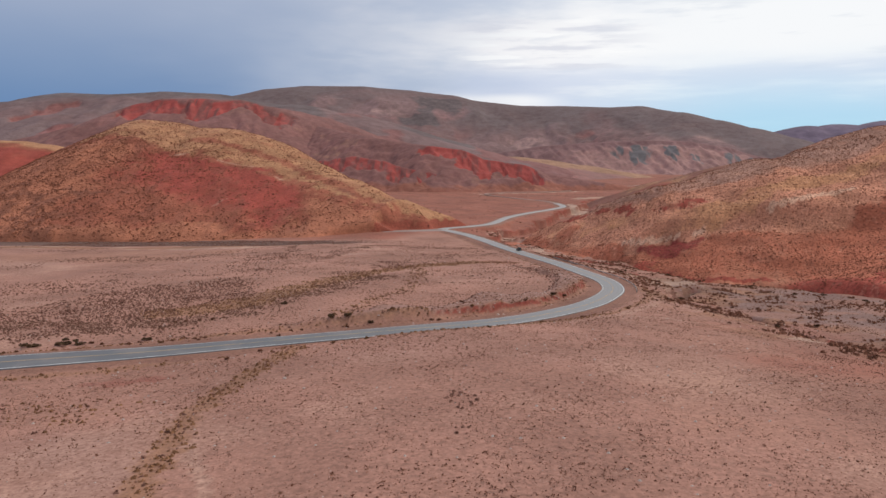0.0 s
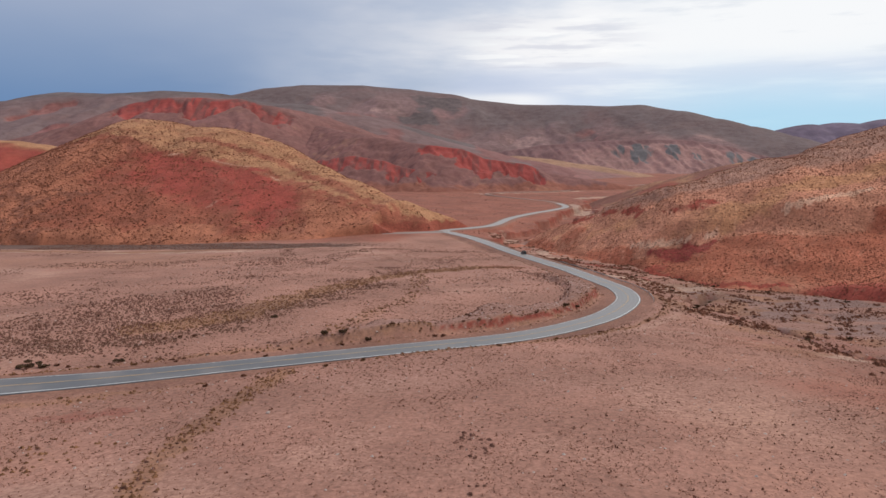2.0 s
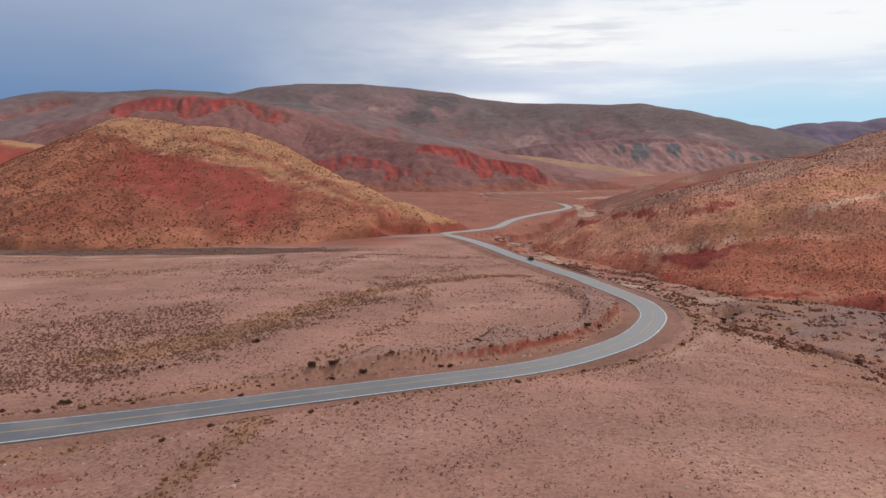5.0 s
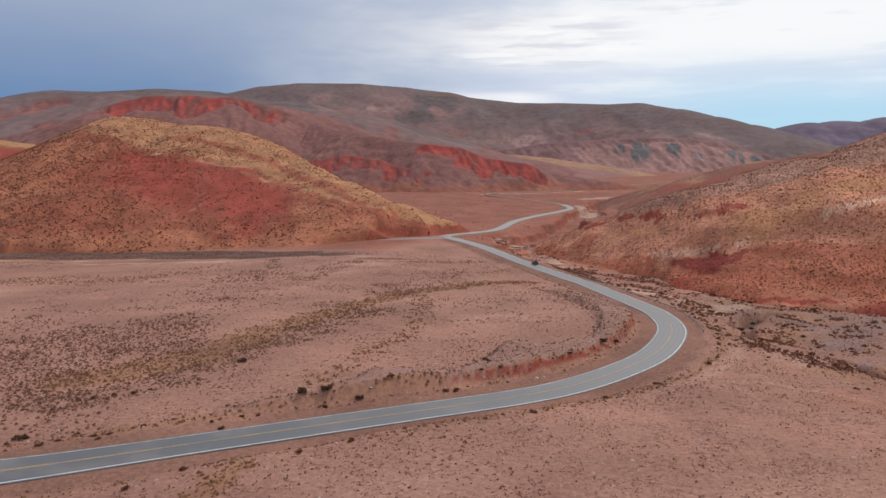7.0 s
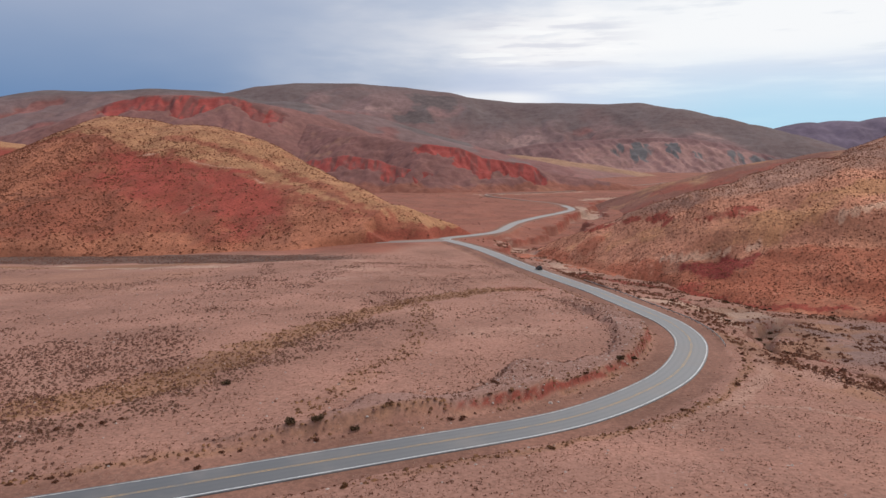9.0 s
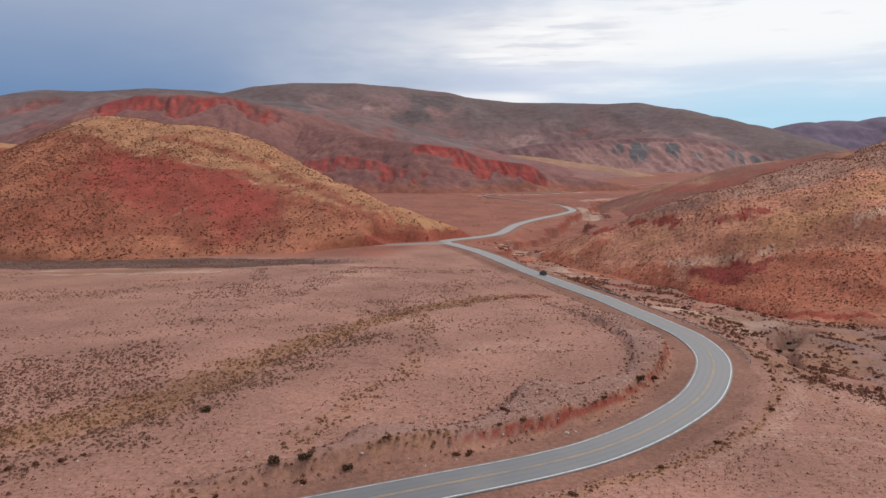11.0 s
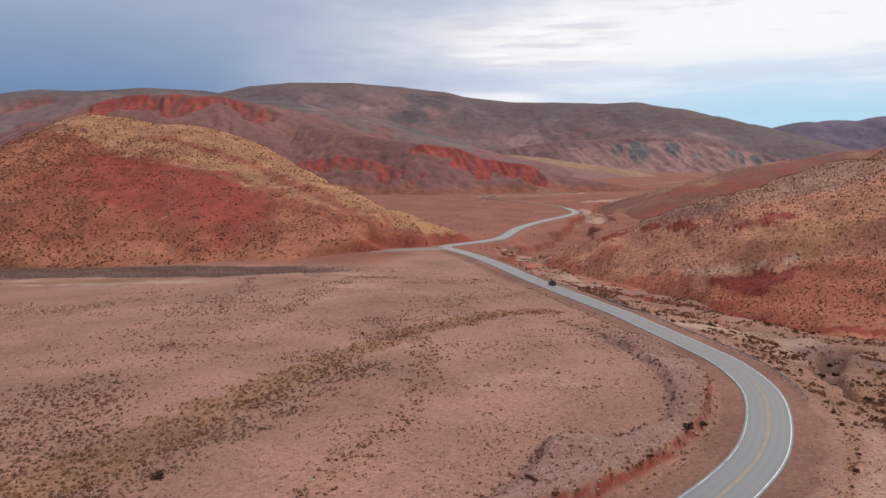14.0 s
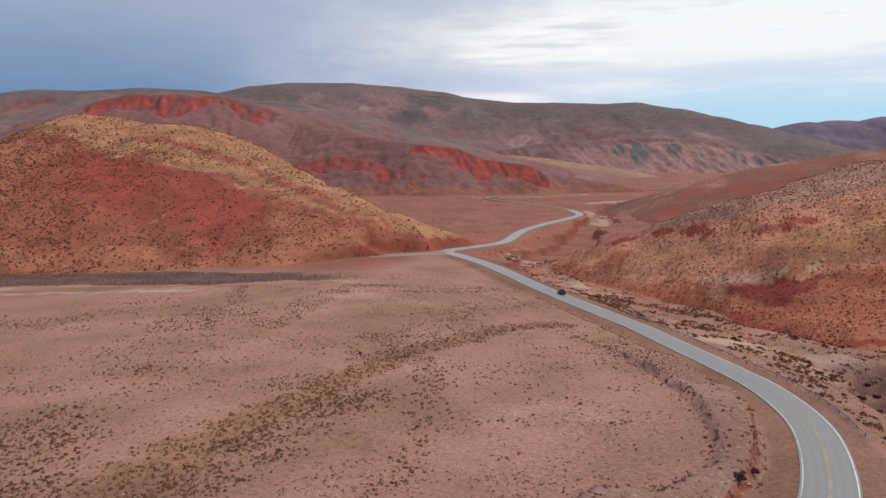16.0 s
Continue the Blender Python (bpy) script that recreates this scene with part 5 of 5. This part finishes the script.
def mounds(rng, centres, sizes, leaves, flat):
    """Low rounded cushions with loose leaves standing out of them, one mesh."""
    n, k = len(centres), 5
    theta = (np.arange(k)[None] + rng.uniform(-0.3, 0.3, (n, k)) + rng.uniform(0, 1, (n, 1))) * 2 * np.pi / k
    rad = rng.uniform(0.6, 1.05, (n, k)) * sizes[:, None]
    ring = np.stack([np.cos(theta) * rad * 1.1, np.sin(theta) * rad, np.full((n, k), -0.06)], -1)
    ring[..., 2] += rng.uniform(0, 0.25, (n, k)) * sizes[:, None]
    top = np.column_stack([rng.normal(0, 0.15, n), rng.normal(0, 0.15, n), rng.uniform(0.7, 1.1, n) * flat]) * sizes[:, None]
    verts = (np.concatenate([ring, top[:, None]], 1) + centres[:, None]).reshape(-1, 3)
    tri = np.array([(i, (i + 1) % k, k) for i in range(k)])
    faces = (np.arange(n)[:, None, None] * (k + 1) + tri[None]).reshape(-1, 3)
    if leaves:
        v, f = tufts(rng, centres, sizes * 1.05, leaves, flat)
        verts, faces = np.concatenate([verts, v]), np.concatenate([faces, f + len(verts)])
    return verts, faces


def scatter(name, label, seed, box, tries, density, sizes, leaves, mat, height, flat=0.75, power=2.0, cell=0.0):
    rng = np.random.default_rng(seed)
    x, y = rng.uniform(box[0], box[1], tries), rng.uniform(box[2], box[3], tries)
    chance = density(x, y)
    ok = rng.uniform(0, 1, tries) < chance
    x, y = x[ok], y[ok]
    if cell:
        key = np.floor(x / cell).astype(np.int64) * 100003 + np.floor((y + 0.37 * x) / cell).astype(np.int64)
        first = np.sort(np.unique(key, return_index=True)[1])
        x, y = x[first], y[first]
    z = height(x, y)
    s = sizes[0] + (sizes[1] - sizes[0]) * rng.uniform(0, 1, len(x)) ** power
    v, f = (mounds if cell else tufts)(rng, np.column_stack([x, y, z]), s, leaves, flat)
    return tagged(new(name, mesh_of(name, v, f, mat)), label, "scrub", kind="stuff")


def off_road(x, y, clear=6.5):
    d = along(x, y, ROAD)[0]
    return step(d + (fbm(x / 5, y / 5, 2, 310) - 0.5) * 2, clear - 0.5, clear + 2.5)


def flat_sparse(x, y):
    n = fbm(x / 11, y / 11, 4, 320)
    m = fbm(x / 45, y / 45, 3, 321)
    near = 1 - 0.55 * step(y, 200, 420)
    return off_road(x, y) * (0.16 + 0.8 * step(n, 0.42, 0.66)) * (0.35 + 0.9 * step(m, 0.38, 0.6)) * near


def flat_dark(x, y):
    olive, dark = scrub_field(x, y)
    rd, rrun, rside, rlevel = along(x, y, RIM)
    dark = np.maximum.reduce([dark, 1.3 * np.exp(-(rd / 1.1) ** 2), 0.45 * gulch(x, y), 0.10 * (1 - step(rd, 14, 22)) * (rside > 0)])
    return off_road(x, y) * np.clip(dark * 0.95 + olive * 0.25, 0, 1) * (0.45 + 0.9 * step(fbm(x / 6, y / 6, 3, 323), 0.35, 0.6))


def flat_olive(x, y):
    olive, dark = scrub_field(x, y)
    d, run, side, level = along(x, y, ROAD)
    verge = np.exp(-((d - 9.6) / 1.0) ** 2) * (0.35 + 0.65 * step(fbm(x / 7, y / 7, 3, 324), 0.36, 0.52)) * (run > 150) * (run < 600) * ((side < 0) | (run < 320))
    return off_road(x, y, 6.2) * np.clip(0.8 * olive + 1.0 * verge + 0.7 * np.exp(-((d - 11.8) / 0.9) ** 2) * (side > 0) * (run > 335) * (run < 465), 0, 1)


def river_scrub(x, y):
    d, run, side, level = along(x, y, RIVER)
    d = d - 36 * (1 - step(run, 330, 450))
    n = fbm(x / 8, y / 8, 3, 325)
    creek = np.exp(-(along(x, y, CREEK)[0] / 5.0) ** 2)
    creek = np.maximum(creek, 1.2 * blot(x, y, 131, 300, 20, 6, 329, 25))
    return off_road(x, y, 9) * np.maximum(1.0 * creek * step(n, 0.36, 0.46), step(n, 0.44, 0.62) * (1 - step(d, 26, 48)) * (0.3 + 0.7 * step(d, 6, 16)))


scatter("grass_tufts", "sparse dry brown tufts over the stony flats", 1, (-130, 170, 62, 470), 190000, flat_sparse, (0.12, 0.42), 4, SCRUB_BROWN, ground, 0.6, 2.2)
def near_grains(x, y):
    return off_road(x, y) * (0.16 + 0.84 * step(fbm(x / 3.5, y / 3.5, 3, 326), 0.44, 0.62)) * (0.35 + 0.55 * step(fbm(x / 22, y / 22, 3, 327), 0.38, 0.6) + 0.45 * step(x + 0.3 * (y - 100), 18, 40)) * (1 - 0.75 * step(y, 130, 230))


scatter("dry_stubble", "tiny brown tufts and stubble over the near flat", 8, (-75, 115, 64, 235), 190000, near_grains, (0.07, 0.24), 3, SCRUB_BROWN, ground, 0.6, 1.5)
scatter("scrub_patch", "dark low scrub in patches on the valley floor", 2, (-240, 130, 62, 480), 230000, flat_dark, (0.17, 0.46), 4, SCRUB_FLAT, ground, 0.8, 1.7, 0.8)
scatter("dry_grass", "yellowish dry grass along gullies and the road's verge", 3, (-125, 110, 62, 480), 170000, flat_olive, (0.18, 0.50), 4, SCRUB_OLIVE, ground, 0.85, 1.7, 0.65)
scatter("scrub_patch", "dense dark brown scrub on the stony flat beside the road", 10, (-125, -45, 148, 250), 24000, lambda x, y: off_road(x, y, 8) * np.maximum(blot(x, y, -82, 205, 34, 27, 54, 35), blot(x, y, -82, 175, 32, 24, 45)) * (0.15 + 0.55 * step(fbm(x / 7, y / 7, 3, 335), 0.36, 0.64)), (0.18, 0.52), 5, SCRUB_FLAT, ground, 0.8, 1.9, 0.9)
scatter("gully_scrub", "dense grey-brown low scrub beside the grassy gully", 9, (-130, 0, 160, 270), 90000, lambda x, y: off_road(x, y, 8) * band(x, y, DARK_GULLY, 5.5, 53) * (0.08 + 0.5 * step(fbm(x / 5, y / 5, 3, 112), 0.36, 0.62)), (0.18, 0.46), 4, SCRUB_GREY, ground, 0.8, 1.3, 0.75)
scatter("river_scrub", "scrub along the dry river bed", 4, (40, 250, 130, 560), 95000, river_scrub, (0.3, 1.0), 8, SCRUB_DARK, ground, 0.8, 2.0, 1.2)


def west_scrub(x, y):
    z = west_hill(x, y)
    ok = z > ground(x, y, False) + 0.3
    n = fbm(x / 16, y / 16, 3, 330)
    d = along(x, y, WEST_HILL)[0]
    calm = 1 - 0.55 * blot(x, y, -170, 560, 90, 60, 331)
    low = step(-x + 160 * (fbm(x / 40, y / 40, 3, 334) - 0.5), 150, 260)
    return ok * (0.35 + 0.65 * step(n, 0.38, 0.64)) * (0.22 + 0.3 * step(d, 25, 90) + 0.25 * step(d, 90, 170) + 0.35 * low * step(d, 30, 60)) * calm * (1 - 0.5 * step(y, 720, 760))


def east_scrub(x, y):
    z = east_spur(x, y)
    return (z > ground(x, y, False) + 0.3) * (0.36 + 0.64 * step(fbm(x / 11, y / 11, 4, 332), 0.38, 0.62)) * (1 - 0.55 * band(x, y, TAN_BENCH, 8.0, 109, 0.5)) * (1 - 0.8 * step(y, 500, 540)) * (1 - 0.8 * (along(x, y, RED_CUT)[0] < 8))


scatter("hill_scrub", "dark scrub dotted over the red hillside", 5, (-520, 20, 435, 780), 420000, west_scrub, (0.20, 1.05), 0, SCRUB_HILL, west_hill, 0.8, 3.4, 0.9)
scatter("hill_scrub", "dark scrub dotted over the stony hillside", 6, (60, 360, 260, 560), 320000, east_scrub, (0.15, 0.62), 0, SCRUB_HILL, east_spur, 0.8, 2.6, 0.7)


def valley_scrub(x, y):
    return off_road(x, y, 8) * (0.2 + 0.8 * step(fbm(x / 30, y / 30, 3, 333), 0.42, 0.6)) * (west_hill(x, y) < ground(x, y, False))


scatter("valley_scrub", "scrub on the far valley floor", 7, (-60, 420, 520, 1150), 3600, valley_scrub, (0.35, 1.0), 8, SCRUB_DARK, land, 0.7, 2.0)


# ---- single bushes ----
WOOD = plain_mat("dry_twigs", (0.14, 0.085, 0.055), 0.9, 0.0, 0.3, 8.0)


def bush(seed, radius, mat, label):
    rng = np.random.default_rng(seed)
    ob = new("bush")
    bm = bmesh.new()
    for k in range(9):
        a, lean = rng.uniform(0, 2 * math.pi), rng.uniform(0.2, 0.9)
        tip = Vector((math.cos(a) * lean, math.sin(a) * lean, rng.uniform(0.5, 0.85))) * radius
        side = Vector((-math.sin(a), math.cos(a), 0)) * 0.03 * radius
        base = Vector((math.cos(a), math.sin(a), 0)) * 0.08 * radius
        v = [bm.verts.new(p) for p in (base - side - Vector((0, 0, 0.15)), base + side - Vector((0, 0, 0.15)), base * 0.3 - Vector((0, 0, 0.15)), tip)]
        for f in ((0, 1, 3), (1, 2, 3), (2, 0, 3)):
            bm.faces.new([v[i] for i in f])
    part("stems", bm, WOOD, ob)
    lumps = int(rng.integers(5, 9))
    c = np.column_stack([rng.normal(0, 0.42, lumps), rng.normal(0, 0.42, lumps), np.abs(rng.normal(0.12, 0.16, lumps))]) * radius
    v, f = tufts(rng, c, rng.uniform(0.35, 0.7, lumps) * radius, 34, 0.8)
    v = c.mean(0) + (v - c.mean(0))
    leaf = new("foliage", mesh_of("foliage", v, f, mat))
    leaf.parent = ob
    return tagged(ob, label, "bush", "bushes beside the road")


KINDS = [bush(400 + k, r, m, l) for k, (r, m, l) in enumerate((
    (0.45, SCRUB_DARK, "dark brown twiggy bush on bare soil"), (0.75, SCRUB_DARK, "dark brown twiggy bush on bare soil"), (0.8, SCRUB_GREEN, "dark green rounded bush on bare soil"),
    (0.6, SCRUB_OLIVE, "yellow-olive dry bush on bare soil"), (1.35, SCRUB_GREEN, "large dark green bush on bare soil"), (0.8, SCRUB_OLIVE, "yellow-olive dry bush on bare soil")))]
rng = np.random.default_rng(77)
SPOTS = [(-81, 150.5, 4), (-79.6, 151, 2), (-75, 151.5, 4), (-73.6, 152, 4), (-71, 152, 2), (-69, 153.5, 1), (-58, 155, 2), (-58, 171, 1), (-55.5, 172, 1), (-53, 173, 1), (-50, 174.5, 1), (-48, 176, 0), (101, 287, 4), (105, 287.5, 2), (95, 266, 2), (93.5, 271, 4), (111, 301, 2), (84.5, 267, 1), (92, 290, 2), (94, 298, 1), (82, 311, 1), (130, 315, 2), (-12, 172, 2), (-21, 169.5, 2), (-22.2, 170.3, 1), (-16.8, 168.4, 1), (2.4, 177, 1), (4, 177.6, 1), (10, 189, 1), (10.8, 188.4, 0), (-31, 158.6, 1), (-37, 193.7, 2), (20.2, 318, 1), (-18.5, 279, 1), (141, 346, 4), (147, 343, 4), (144, 344.5, 4), (154, 339, 4), (137, 349, 2), (-66, 152, 1), (-47, 154.5, 0), (90.8, 260, 4), (94, 256, 2), (-108, 141, 2)]
for run in np.arange(170, 470, 2.3):
    if rng.uniform() < (0.5 if run < 330 else 0.26):
        o = -(8.0 + rng.uniform(0, 2.6))
        p = [np.interp(run, RUN, LINE[:, i]) + o * np.interp(run, RUN, RIGHT[:, i]) for i in range(2)]
        SPOTS.append((p[0], p[1], int(rng.choice([0, 0, 0, 0, 0, 1, 1, 3, 2]))))
for run in np.arange(300, 620, 7.0):
    if rng.uniform() < 0.55:
        o = 9.5 + rng.uniform(0, 3.5)
        p = [np.interp(run, RUN, LINE[:, i]) + o * np.interp(run, RUN, RIGHT[:, i]) for i in range(2)]
        SPOTS.append((p[0], p[1], int(rng.choice([0, 1, 3, 3, 5]))))
for k in range(60):
    x, y = rng.uniform(82, 190), rng.uniform(195, 350)
    if float(river_scrub(np.array([x]), np.array([y]))[0]) > 0.25:
        SPOTS.append((x, y, int(rng.choice([1, 2, 2, 4, 4]))))
used = set()
for x, y, kind in SPOTS:
    z = float(ground(np.array(x), np.array(y)))
    if kind in used:
        copy_thing(KINDS[kind], pose(x, y, z, 0, 0, rng.uniform(0, 360)))
    else:
        KINDS[kind].matrix_basis = pose(x, y, z, 0, 0, 0)
        used.add(kind)

# ---- stones ----
STONE = earth("pale_stone", (0.48, 0.38, 0.33), (), 0.6, 4.0, 0.5, 0.3)
rng = np.random.default_rng(5)
n = 5200
sx, sy = np.concatenate([rng.uniform(-110, 150, n), rng.uniform(8, 55, 2600)]), np.concatenate([rng.uniform(62, 360, n), rng.uniform(180, 300, 2600)])
rd, rr, rs, rl = along(sx, sy, ROAD)
ok = (off_road(sx, sy, 5.0) > rng.uniform(0, 1, len(sx))) & ((np.arange(len(sx)) < n) | (spoil_bank(sx, sy, rd, rs) > 0.4))
sx, sy = sx[ok], sy[ok]
sz, ss = ground(sx, sy), 0.06 + 0.26 * rng.uniform(0, 1, len(sx)) ** 3
corner = np.array([(1, 0, 0), (0.3, 0.9, 0), (-0.8, 0.5, 0), (-0.7, -0.6, 0), (0.4, -0.9, 0), (0.1, 0.1, 0.75)])
shape = corner[None] * rng.uniform(0.6, 1.3, (len(sx), 6, 3)) * ss[:, None, None] + np.column_stack([sx, sy, sz - 0.02])[:, None, :]
tri = np.array([(0, 1, 5), (1, 2, 5), (2, 3, 5), (3, 4, 5), (4, 0, 5)])
faces = (np.arange(len(sx))[:, None, None] * 6 + tri[None]).reshape(-1, 3)
tagged(new("loose_stones", mesh_of("loose_stones", shape.reshape(-1, 3), faces, STONE)), "pale loose stones strewn over the flats", "stones", kind="stuff")


def boulder(x, y, size, seed):
    bm = bmesh.new()
    bmesh.ops.create_icosphere(bm, subdivisions=2, radius=size)
    for v in bm.verts:
        v.co *= 1 + 0.35 * (noise.noise(v.co / size * 1.4 + Vector((seed * 3.1, 0, 0))))
        v.co.z *= 0.6
    ob = part("boulder", bm, STONE)
    ob.matrix_basis = pose(x, y, float(ground(np.array(x), np.array(y))) + size * 0.2, 0, 0, seed * 50)
    return tagged(ob, "pale angular boulder lying on bare soil", "boulder", "boulders")


for k, (x, y, s) in enumerate(((-21.1, 120.2, 0.34), (-16.5, 112.8, 0.24), (94, 180, 0.6), (95.6, 181.5, 0.45), (19.5, 186.5, 0.4), (21, 187.2, 0.28), (56, 290, 0.4), (83, 223, 0.4))):
    boulder(x, y, s, k)
